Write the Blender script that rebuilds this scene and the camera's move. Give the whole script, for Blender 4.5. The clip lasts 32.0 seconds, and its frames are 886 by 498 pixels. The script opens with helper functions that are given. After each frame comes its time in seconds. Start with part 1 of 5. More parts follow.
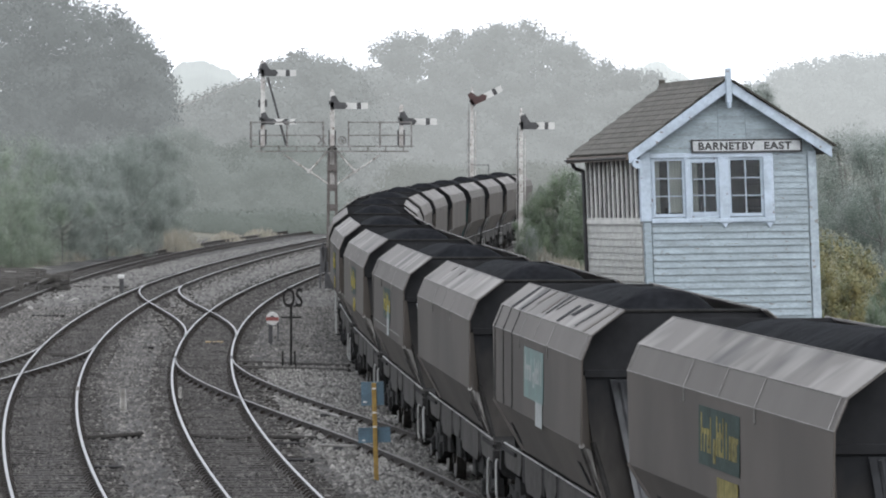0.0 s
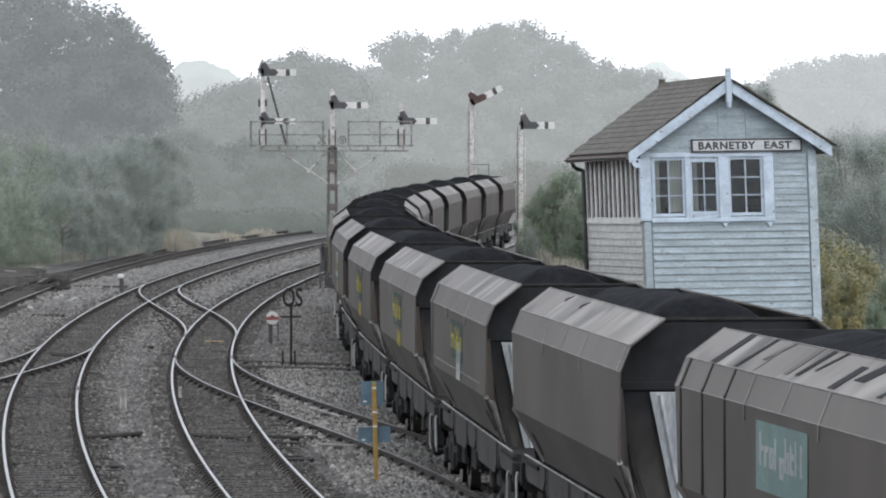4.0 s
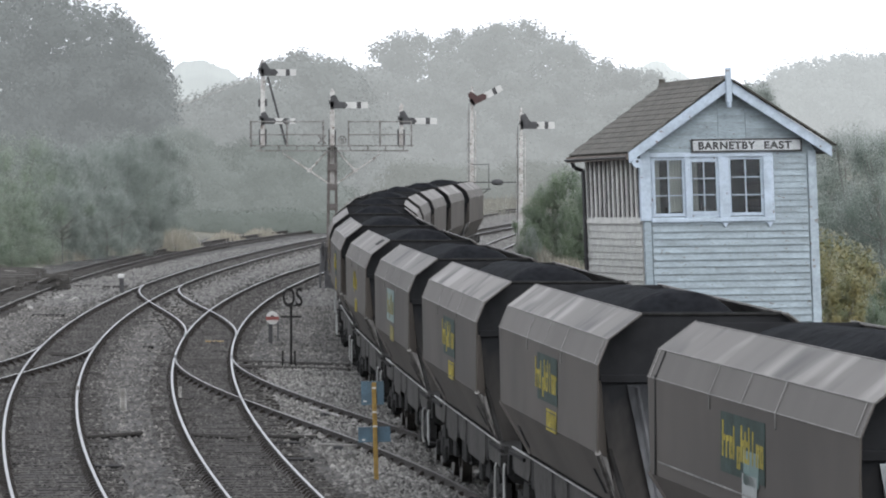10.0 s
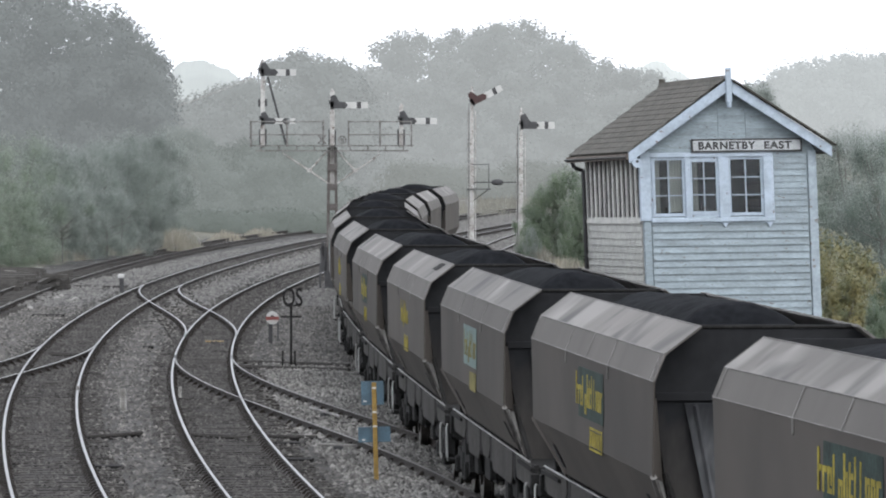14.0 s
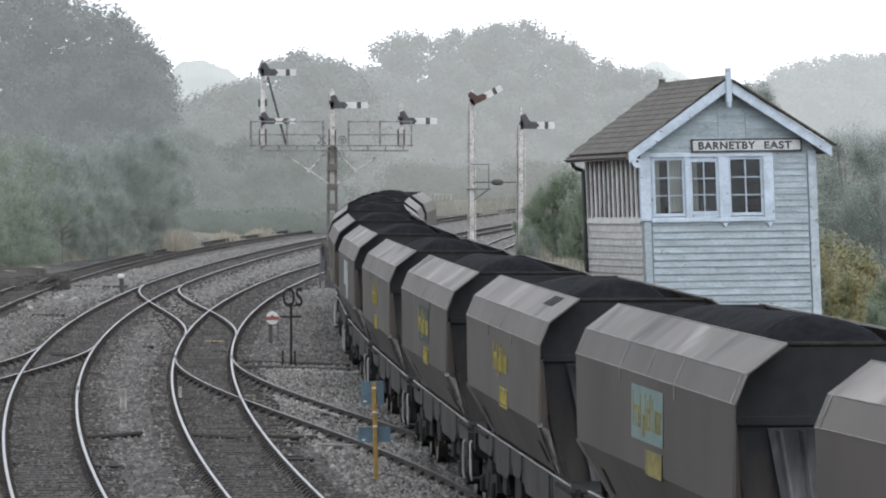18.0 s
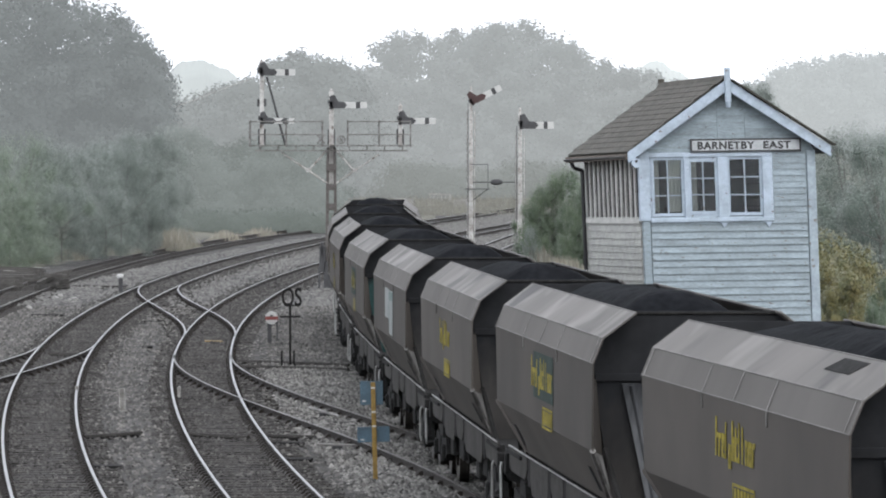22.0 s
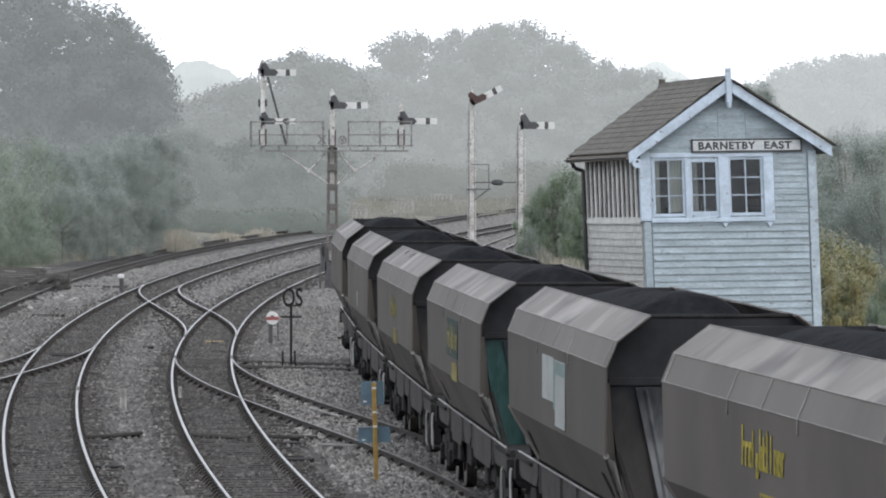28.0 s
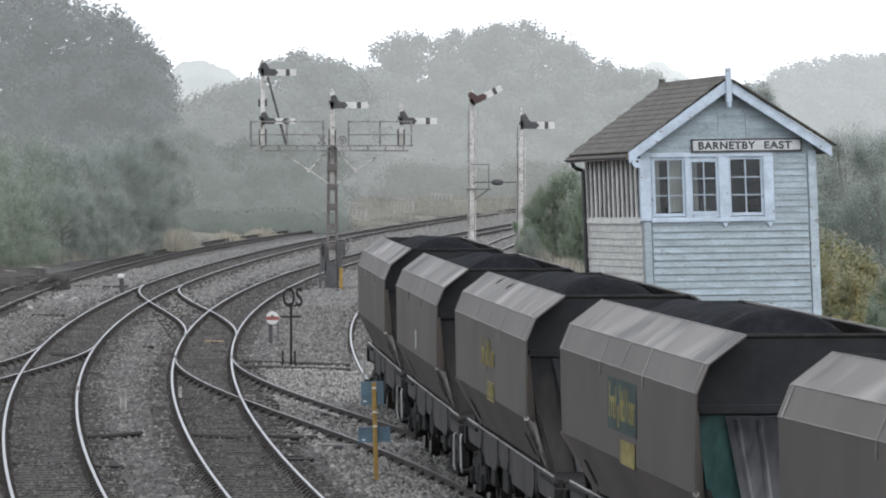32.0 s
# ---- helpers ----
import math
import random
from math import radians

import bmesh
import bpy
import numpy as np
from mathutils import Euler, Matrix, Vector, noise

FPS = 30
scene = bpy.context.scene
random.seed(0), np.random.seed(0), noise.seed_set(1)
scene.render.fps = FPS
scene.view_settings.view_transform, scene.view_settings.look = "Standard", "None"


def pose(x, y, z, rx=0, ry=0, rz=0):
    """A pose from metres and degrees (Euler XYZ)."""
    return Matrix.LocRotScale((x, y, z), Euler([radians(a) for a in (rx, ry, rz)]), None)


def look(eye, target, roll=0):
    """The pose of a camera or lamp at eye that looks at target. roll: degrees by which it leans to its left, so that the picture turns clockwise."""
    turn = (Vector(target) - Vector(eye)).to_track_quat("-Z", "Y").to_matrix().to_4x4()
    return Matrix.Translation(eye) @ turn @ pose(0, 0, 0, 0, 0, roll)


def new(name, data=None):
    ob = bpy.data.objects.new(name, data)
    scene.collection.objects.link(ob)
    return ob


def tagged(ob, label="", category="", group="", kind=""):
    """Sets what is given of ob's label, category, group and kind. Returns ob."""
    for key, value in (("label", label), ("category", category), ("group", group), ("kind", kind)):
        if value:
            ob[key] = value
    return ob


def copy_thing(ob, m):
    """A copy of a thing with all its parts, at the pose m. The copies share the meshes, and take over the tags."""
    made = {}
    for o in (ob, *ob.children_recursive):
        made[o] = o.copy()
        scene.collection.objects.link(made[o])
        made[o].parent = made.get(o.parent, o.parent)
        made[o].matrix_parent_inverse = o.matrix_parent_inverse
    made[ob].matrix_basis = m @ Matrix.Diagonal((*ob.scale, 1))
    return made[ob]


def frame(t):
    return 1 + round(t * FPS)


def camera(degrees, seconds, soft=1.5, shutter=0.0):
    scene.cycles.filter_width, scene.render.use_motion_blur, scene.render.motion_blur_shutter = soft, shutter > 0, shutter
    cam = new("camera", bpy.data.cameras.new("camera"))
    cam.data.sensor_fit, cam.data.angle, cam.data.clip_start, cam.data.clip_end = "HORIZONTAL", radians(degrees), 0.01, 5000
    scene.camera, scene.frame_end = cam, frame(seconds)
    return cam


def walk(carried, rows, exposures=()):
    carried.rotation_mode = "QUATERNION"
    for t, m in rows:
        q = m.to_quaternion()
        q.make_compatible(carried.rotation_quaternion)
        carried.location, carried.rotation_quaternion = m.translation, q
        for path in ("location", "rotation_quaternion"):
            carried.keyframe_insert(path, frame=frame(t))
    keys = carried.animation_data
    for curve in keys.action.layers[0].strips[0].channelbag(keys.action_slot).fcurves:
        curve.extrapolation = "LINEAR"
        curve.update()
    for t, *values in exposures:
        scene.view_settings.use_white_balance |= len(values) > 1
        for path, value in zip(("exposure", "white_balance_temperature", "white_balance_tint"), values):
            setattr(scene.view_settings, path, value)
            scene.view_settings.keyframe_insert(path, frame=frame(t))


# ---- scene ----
cam = camera(8.926, 32.0, soft=2.0)

# ---- camera on the footbridge: a zoomed lens, touched now and then ----
EYE_Z = 5.88
SHAKE = [(0, 0, 1), (2.5, 0, 1), (3, 0, .2), (10, 0, 0), (18, 0, 0), (18.5, 0, .8), (19, 0, -.2), (19.5, 0, -1.8), (20.5, 0, -1.8), (21, -.2, -.4),
         (21.6, -.5, 0), (22, -1.6, -.2), (22.5, -3.2, -1.8), (23, -3.5, -2.6), (23.5, -4.6, -1.8), (24, -4.8, -.2), (24.5, -4.4, 0),
         (25, -3.4, 0), (25.5, -1.7, 0), (26.5, -.4, .5), (27.5, 0, .9), (28.3, 0, 0), (29, 0, .8), (30, -.1, .7), (30.5, -1.2, -1.8),
         (31, -.5, -.2), (31.5, -1.3, -.9), (32, 0, 0)]
PER = math.degrees(1 / 10045)
walk(cam, [(t, pose(0, 0, EYE_Z, 90 - 1.1463 + dy * PER, 0, dx * PER)) for t, dx, dy in SHAKE], [(0, 0.9), (32, 0.9)])

# ---- world and light: a misty, overcast morning ----
world = bpy.data.worlds.new("misty_sky")
scene.world = world
world.use_nodes = True
wn, wl = world.node_tree.nodes, world.node_tree.links
wn.clear()
sky = wn.new("ShaderNodeTexSky")
sky.sky_type, sky.sun_disc = "NISHITA", False
sky.sun_elevation, sky.sun_rotation = radians(41), radians(160)
sky.air_density, sky.dust_density, sky.ozone_density = 1.6, 6.0, 0.6
sat = wn.new("ShaderNodeHueSaturation")
sat.inputs["Saturation"].default_value = 0.22
bg = wn.new("ShaderNodeBackground")
bg.inputs["Strength"].default_value = 0.1
mist = wn.new("ShaderNodeMix")  # the even white of a misty sky over most of the blue
mist.data_type = "RGBA"
mist.inputs[0].default_value = 0.8
mist.inputs[7].default_value = (11.3, 11.9, 13.0, 1)
wout = wn.new("ShaderNodeOutputWorld")
wl.new(sky.outputs[0], sat.inputs["Color"])
wl.new(sat.outputs[0], mist.inputs[6])
wl.new(mist.outputs[2], bg.inputs[0])
wl.new(bg.outputs[0], wout.inputs[0])
sun_data = bpy.data.lights.new("sun", "SUN")
sun_data.energy, sun_data.angle, sun_data.color = 0.5, radians(40), (1.0, 0.98, 0.96)
sun = new("sun", sun_data)
sun.matrix_basis = look((30, 40, 75), (0, 120, 0))


# ---- materials ----
def mat(name, col, rough=0.7, metal=0.0, vary=0.25, scale=3.0, fine=40.0, bump=0.15, dist=0.01, spec=0.5, col2=None, objvary=0.0,
        sheen=0.0, stretch=(1, 1, 1), stain=0.5, island=0.0, detail=6, flake=None, smear=None, hood_shade=None):
    """A surface with stains at one scale, grain at another, and fine relief."""
    m = bpy.data.materials.new(name)
    m.use_nodes = True
    n, l = m.node_tree.nodes, m.node_tree.links
    p = n["Principled BSDF"]
    tc = n.new("ShaderNodeTexCoord")
    mp = n.new("ShaderNodeMapping")
    mp.inputs["Scale"].default_value = stretch
    l.new(tc.outputs["Object"], mp.inputs[0])
    if objvary:
        oi = n.new("ShaderNodeObjectInfo")
        ml = n.new("ShaderNodeMath")
        ml.operation = "MULTIPLY"
        ml.inputs[1].default_value = 37.0
        l.new(oi.outputs["Random"], ml.inputs[0])
        l.new(ml.outputs[0], mp.inputs["Location"])
    big, small = n.new("ShaderNodeTexNoise"), n.new("ShaderNodeTexNoise")
    big.inputs["Scale"].default_value, big.inputs["Detail"].default_value = scale, detail
    small.inputs["Scale"].default_value, small.inputs["Detail"].default_value = fine, 4
    for t in (big, small):
        l.new(mp.outputs[0], t.inputs["Vector"])
    ramp = n.new("ShaderNodeValToRGB")
    dark = col2 or tuple(c * (1 - vary) for c in col)
    ramp.color_ramp.elements[0].position, ramp.color_ramp.elements[1].position = 0.5 - 0.25 * stain, 0.5 + 0.25 * stain
    ramp.color_ramp.elements[0].color, ramp.color_ramp.elements[1].color = (*dark, 1), (*col, 1)
    l.new(big.outputs["Fac"], ramp.inputs[0])
    mul = n.new("ShaderNodeMix")
    mul.data_type, mul.blend_type = "RGBA", "MULTIPLY"
    mul.inputs[0].default_value = 1.0
    gr = n.new("ShaderNodeMapRange")
    gr.inputs["From Min"].default_value, gr.inputs["From Max"].default_value = 0.3, 0.7
    gr.inputs["To Min"].default_value, gr.inputs["To Max"].default_value = 1 - vary, 1 + vary * 0.6
    l.new(small.outputs["Fac"], gr.inputs["Value"])
    l.new(ramp.outputs[0], mul.inputs[6])
    l.new(gr.outputs[0], mul.inputs[7])
    out = mul.outputs[2]
    if objvary or island:
        src = n.new("ShaderNodeNewGeometry").outputs["Random Per Island"] if island else oi.outputs["Random"]
        hs = n.new("ShaderNodeHueSaturation")
        mr = n.new("ShaderNodeMapRange")
        a = island or objvary
        mr.inputs["To Min"].default_value, mr.inputs["To Max"].default_value = 1 - a, 1 + a
        l.new(src, mr.inputs["Value"])
        l.new(mr.outputs[0], hs.inputs["Value"])
        l.new(out, hs.inputs["Color"])
        out = hs.outputs[0]
    if flake:  # paint lifted in small scabs: what shows beneath, and how much of it
        fn, fr, fm = n.new("ShaderNodeTexNoise"), n.new("ShaderNodeValToRGB"), n.new("ShaderNodeMix")
        fn.inputs["Scale"].default_value, fn.inputs["Detail"].default_value = 7.0, 8
        fr.color_ramp.elements[0].position, fr.color_ramp.elements[1].position = flake[1], flake[1] + .04
        fm.data_type = "RGBA"
        fm.inputs[7].default_value = (*flake[0], 1)
        l.new(mp.outputs[0], fn.inputs["Vector"])
        l.new(fn.outputs["Fac"], fr.inputs[0])
        l.new(fr.outputs[0], fm.inputs[0])
        l.new(out, fm.inputs[6])
        out = fm.outputs[2]
    if smear:  # soft drags across the sheet: dark dust, and steel rubbed bright between
        for k, (tone, sc, lo, hi) in enumerate(((smear[1], .62, .5, .68), (smear[0], .7, .53, .7))):
            sp, sn, sr, sm = n.new("ShaderNodeMapping"), n.new("ShaderNodeTexNoise"), n.new("ShaderNodeMapRange"), n.new("ShaderNodeMix")
            sp.inputs["Scale"].default_value, sp.inputs["Location"].default_value = (1.7, 1.0, 1.7), (3.1 * k, 1.7 * k, 0)
            sn.inputs["Scale"].default_value, sn.inputs["Detail"].default_value, sn.inputs["Distortion"].default_value = sc, 2, .4
            sr.inputs["From Min"].default_value, sr.inputs["From Max"].default_value, sr.inputs["To Max"].default_value = lo, hi, .8
            sm.data_type = "RGBA"
            sm.inputs[7].default_value = (*tone, 1)
            l.new(mp.outputs[0], sp.inputs[0])
            l.new(sp.outputs[0], sn.inputs["Vector"])
            l.new(sn.outputs["Fac"], sr.inputs["Value"])
            l.new(sr.outputs[0], sm.inputs[0])
            l.new(out, sm.inputs[6])
            out = sm.outputs[2]
    if hood_shade:  # shade under the hood painted darker towards the top, broken into coal-dust streaks
        sp, sx, ad, fr, fm = n.new("ShaderNodeMapping"), n.new("ShaderNodeSeparateXYZ"), n.new("ShaderNodeMath"), n.new("ShaderNodeMapRange"), n.new("ShaderNodeMix")
        fn = n.new("ShaderNodeTexNoise")
        sp.inputs["Scale"].default_value = (7, 7, .5)
        fn.inputs["Scale"].default_value = 1.0
        ad.operation, ad.inputs[2].default_value = "MULTIPLY_ADD", 0
        ad.inputs[1].default_value = 1.1
        fr.inputs["From Min"].default_value, fr.inputs["From Max"].default_value, fr.inputs["To Max"].default_value = hood_shade[0] + .55, hood_shade[1] + .55, .95
        fm.data_type = "RGBA"
        fm.inputs[7].default_value = (.024, .0255, .0285, 1)
        l.new(tc.outputs["Object"], sp.inputs[0])
        l.new(sp.outputs[0], fn.inputs["Vector"])
        l.new(tc.outputs["Object"], sx.inputs[0])
        l.new(fn.outputs["Fac"], ad.inputs[0])
        l.new(sx.outputs["Z"], ad.inputs[2])
        l.new(ad.outputs[0], fr.inputs["Value"])
        l.new(fr.outputs[0], fm.inputs[0])
        l.new(out, fm.inputs[6])
        out = fm.outputs[2]
    l.new(out, p.inputs["Base Color"])
    p.inputs["Roughness"].default_value, p.inputs["Metallic"].default_value = rough, metal
    p.inputs["Specular IOR Level"].default_value = spec
    if sheen:
        p.inputs["Sheen Weight"].default_value, p.inputs["Sheen Roughness"].default_value = sheen, 0.6
    if bump:
        b = n.new("ShaderNodeBump")
        b.inputs["Strength"].default_value, b.inputs["Distance"].default_value = bump, dist
        l.new(small.outputs["Fac"], b.inputs["Height"])
        l.new(b.outputs[0], p.inputs["Normal"])
    return m


def leaf_mat(name, col, col2, haze_sheen=0.9):
    """Leaves: two greens, some light through them; sheen and coat imitate haze."""
    m = mat(name, col, rough=0.7, vary=0.1, scale=0.3, fine=1.6, bump=0, col2=col2, sheen=haze_sheen, island=0.03, spec=0.8)
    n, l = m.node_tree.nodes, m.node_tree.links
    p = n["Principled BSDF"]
    p.inputs["Coat Weight"].default_value, p.inputs["Coat Roughness"].default_value = haze_sheen, 0.8
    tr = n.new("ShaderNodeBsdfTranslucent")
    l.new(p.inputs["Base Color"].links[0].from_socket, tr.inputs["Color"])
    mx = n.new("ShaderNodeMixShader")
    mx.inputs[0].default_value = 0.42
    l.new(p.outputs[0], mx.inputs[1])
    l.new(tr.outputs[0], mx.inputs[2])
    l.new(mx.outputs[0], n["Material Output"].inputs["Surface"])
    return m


M = dict(
    ballast=mat("ballast", (0.068, 0.065, 0.062), 0.95, vary=0.5, scale=0.45, fine=9, bump=0.9, dist=0.06, col2=(0.043, 0.041, 0.0395), stain=.35, spec=.2),
    stone=mat("ballast_stone", (0.112, 0.106, 0.0985), 0.9, vary=0.3, scale=2, fine=30, bump=0.3, island=0.7, spec=.25),
    # Paler copy of the stone for far ballast; mist put into its colour.
    misted_stone=mat("misted_stone", (0.128, 0.123, 0.116), 0.9, vary=0.25, scale=2, fine=30, bump=0.3, island=0.22, spec=.25, sheen=0.04),
    bed=mat("oily_track_bed", (0.05022, 0.04687, 0.04436), 0.95, vary=0.5, scale=0.6, fine=9, bump=0.8, dist=0.05, col2=(0.03097, 0.02846, 0.02762), stain=.5, spec=.2),
    bed_stone=mat("oily_stone", (0.063, 0.0592, 0.0555), 0.9, vary=0.3, scale=2, fine=30, bump=0.2, island=0.75, spec=.2),
    tar=mat("tarred_timber", (0.022, 0.021, 0.021), 0.9, vary=0.4, scale=3, fine=20, bump=0.4, spec=.1),
    gravel=mat("pale_gravel", (0.158, 0.152, 0.143), 0.9, vary=0.3, scale=2, fine=30, bump=0.3, island=0.7, spec=.25),
    rail_side=mat("rusty_rail", (0.032, 0.027, 0.024), 0.85, vary=0.35, scale=2, fine=30, bump=0.3, spec=.2),
    rail_top=mat("polished_rail", (0.13, 0.13, 0.134), 0.36, metal=1.0, vary=0.3, scale=.5, fine=6, bump=0.03),
    rail_dull=mat("dull_rail", (0.1, 0.095, 0.09), 0.5, metal=0.6, vary=0.3, scale=1, fine=20, bump=0.1, spec=.3),
    sleeper=mat("sleeper_wood", (0.047, 0.0435, 0.04), 0.9, vary=0.4, scale=3, fine=30, bump=0.5, objvary=0.35, stretch=(1, 4, 4), spec=.15),
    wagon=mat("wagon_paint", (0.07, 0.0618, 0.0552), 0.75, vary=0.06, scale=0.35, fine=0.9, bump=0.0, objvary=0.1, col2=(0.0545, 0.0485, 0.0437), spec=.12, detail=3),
    # Shoulder sheets have a lighter base colour than the side sheets.
    hood=mat("upper_sheet_grey", (0.106, 0.098, 0.092), 0.75, vary=0.06, scale=0.4, fine=1.5, bump=0.0, objvary=0.1, stretch=(.6, 1.0, .6), col2=(0.082, 0.076, 0.071), spec=.1, stain=.9, detail=3),
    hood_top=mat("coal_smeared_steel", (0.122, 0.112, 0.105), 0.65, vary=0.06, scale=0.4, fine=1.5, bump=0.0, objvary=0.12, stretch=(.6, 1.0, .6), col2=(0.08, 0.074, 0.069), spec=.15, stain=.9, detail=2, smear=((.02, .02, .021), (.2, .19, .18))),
    weld=mat("weld_line", (0.17, 0.163, 0.155), 0.75, vary=0.3, spec=.15),
    under=mat("underframe_grime", (0.023, 0.0225, 0.022), 0.9, vary=0.4, scale=3, fine=25, bump=0.2, spec=.08),
    solebar=mat("solebar_grey", (0.046, 0.043, 0.04), 0.8, vary=0.35, scale=1.2, fine=8, bump=0.05, spec=.1),
    wheel=mat("wheel_steel", (0.064, 0.0576, 0.0512), 0.5, metal=0.7, vary=0.3),
    coal=mat("coal", (0.0128, 0.0137, 0.0157), 0.9, vary=0.3, scale=2, fine=9, bump=0.4, dist=0.04, spec=0.02),
    sheet=mat("galvanised_sheet", (0.4, 0.43, 0.455), 0.6, vary=0.25, scale=1.5, fine=10, stretch=(3, 1, .5), spec=.2),
    endsheet=mat("grey_end_sheet", (0.2, 0.205, 0.215), 0.75, vary=0.22, col2=(.1, .103, .11), scale=1.0, fine=5, stretch=(2, 1, .5), objvary=.2, spec=.12, hood_shade=(1.9, 2.9)),
    # Pale base puts the sky light on the lower end wings into colour.
    lit_end=mat("lit_end_plate", (0.27, 0.263, 0.255), 0.75, vary=0.2, scale=1.2, fine=6, bump=0, col2=(0.13, 0.126, 0.122), stretch=(2, 2, .6), spec=.12),
    dusty_end=mat("dusty_end_sheet", (0.085, 0.08, 0.076), 0.8, vary=0.12, scale=.8, fine=4, bump=0, col2=(0.045, 0.043, 0.042), stretch=(1.5, 1, .5), objvary=.15, spec=.1, hood_shade=(1.7, 2.8)),
    teal_end=mat("dusty_teal_sheet", (0.04, 0.085, 0.083), 0.75, vary=0.3, scale=1.0, fine=5, stretch=(2, 1, .5), spec=.12, hood_shade=(2.5, 3.1)),
    soot_shade=mat("sooty_shaded_steel", (0.024, 0.0246, 0.0265), 0.9, vary=0.15, scale=0.8, fine=6, spec=.06),
    chrome=mat("bright_handrail", (0.3, 0.3, 0.29), 0.4, metal=0.4, vary=0.15),
    # Green greyed towards the body colour to put haze over the panels.
    green=mat("misted_green_paint", (0.033, 0.05, 0.045), 0.75, vary=0.3, scale=3, fine=20, spec=.08),
    teal=mat("washed_teal_paint", (0.047, 0.108, 0.1), 0.55, vary=0.3, scale=3, fine=20),
    yellow=mat("yellow_paint", (0.27, 0.222, 0.036), 0.75, vary=0.35, scale=3, fine=10, spec=.12),
    dusty_yellow=mat("dusty_yellow_paint", (0.17, 0.145, 0.045), 0.75, vary=0.4, scale=3, fine=10, spec=.15),
    white_patch=mat("pale_patch_paint", (0.2048, 0.2202, 0.215), 0.6, vary=0.2, scale=3, fine=20),
    # The blue is the sky's tint on the front, put into the paint.
    board=mat("sky_tinted_boarding", (0.2325, 0.2837, 0.3162), 0.65, vary=0.2, scale=1.6, fine=10, bump=0.15, objvary=0.08, stretch=(1.0, 1.0, 3), col2=(0.1674, 0.2027, 0.2232), stain=.7, flake=((.1, .095, .09), .65)),
    side_board=mat("cream_boarding", (0.3472, 0.3472, 0.323), 0.7, vary=0.18, scale=2.0, fine=14, bump=0.12, objvary=0.06, stretch=(1.2, 1.2, 3), col2=(0.2665, 0.2665, 0.2503), flake=((.15, .13, .11), .64)),
    trim=mat("white_trim_paint", (0.3436, 0.4047, 0.4811), 0.55, vary=0.12, scale=3, fine=14, bump=0.06, col2=(0.2749, 0.3283, 0.3818), objvary=.03, flake=((.13, .11, .1), .66)),
    pale_post=mat("weathered_blue_post", (0.3, 0.355, 0.4), 0.65, vary=0.2, scale=2, fine=12, bump=0.1, col2=(0.22, 0.262, 0.29), stain=.7, flake=((.14, .13, .12), .645)),
    slate=mat("roof_slate", (0.079, 0.072, 0.063), 0.85, vary=0.38, scale=0.9, fine=11, bump=0.4, objvary=0.08, col2=(0.052, 0.05, 0.042), spec=.2),
    gutter=mat("black_gutter", (0.016, 0.016, 0.01792), 0.45, vary=0.2),
    bare=mat("worn_bare_wood", (0.128, 0.1024, 0.0832), 0.8, vary=0.3),
    sign=mat("enamel_sign", (0.4, 0.42, 0.435), 0.5, vary=0.15, scale=4, col2=(.3, .315, .325), flake=((.1, .1, .1), .68)),
    ink=mat("black_letters", (0.016, 0.016, 0.01792), 0.5, vary=0.1),
    # Near-black base puts the room's dimness into the colour.
    inside=mat("dark_painted_room", (0.013, 0.013, 0.016), 0.9, vary=0.2, spec=.03),
    curtain=mat("pale_curtain", (0.288, 0.288, 0.2688), 0.8, vary=0.2),
    post=mat("white_signal_paint", (0.399, 0.3942, 0.38), 0.65, vary=0.22, scale=2.5, fine=12, col2=(0.2565, 0.2422, 0.228), objvary=.08, flake=((.14, .12, .105), .6)),
    lattice=mat("weathered_lattice", (0.19, 0.186, 0.18), 0.75, vary=0.35, scale=3, fine=20, col2=(0.095, 0.088, 0.083), spec=.3),
    post_iron=mat("rusty_post_iron", (0.12, 0.112, 0.107), 0.8, vary=0.35, scale=3, fine=20, col2=(0.075, 0.066, 0.062), spec=.2),
    iron=mat("dark_iron", (0.066, 0.066, 0.069), 0.75, vary=0.3, spec=.25),
    upright=mat("cream_upright_paint", (0.46, 0.455, 0.43), 0.7, vary=0.15, scale=2, fine=14, col2=(.36, .355, .335), objvary=.08, flake=((.15, .13, .11), .66)),
    old_timber=mat("silvered_timber", (0.28, 0.272, 0.258), 0.85, vary=0.3, scale=4, fine=30),
    arm_red=mat("signal_red", (0.06, 0.034, 0.033), 0.65, vary=0.2, spec=.3),
    arm_white=mat("signal_white", (0.432, 0.432, 0.4205), 0.5, vary=0.1),
    disc_red=mat("disc_red", (0.19, 0.05, 0.045), 0.6, vary=0.2),
    blue=mat("blue_box_paint", (0.0544, 0.1034, 0.1414), 0.5, vary=0.25, scale=3),
    post_yellow=mat("yellow_post_paint", (0.2285, 0.1414, 0.02448), 0.6, vary=0.3, scale=6),
    concrete=mat("concrete", (0.36, 0.352, 0.335), 0.85, vary=0.3, scale=4, fine=40, bump=0.3, col2=(.17, .163, .152)),
    flange=mat("rubbed_or_lit_flange", (0.2, 0.193, 0.183), 0.7, vary=0.45, scale=1.2, fine=6, spec=.15),
    bright_edge=mat("rubbed_bright_edge", (0.34, 0.335, 0.325), 0.5, vary=0.4, scale=.8, fine=5, metal=.3),
    bright_seam=mat("bright_weld_seam", (0.24, 0.232, 0.222), 0.7, vary=0.4, scale=2, fine=9, spec=.15),
    # Stack timber paled so that the mist sits in its colour.
    stack=mat("misted_timber", (0.085, 0.081, 0.076), 0.9, vary=0.35, scale=3, fine=25, bump=.4, stretch=(1, 4, 4), spec=.15),
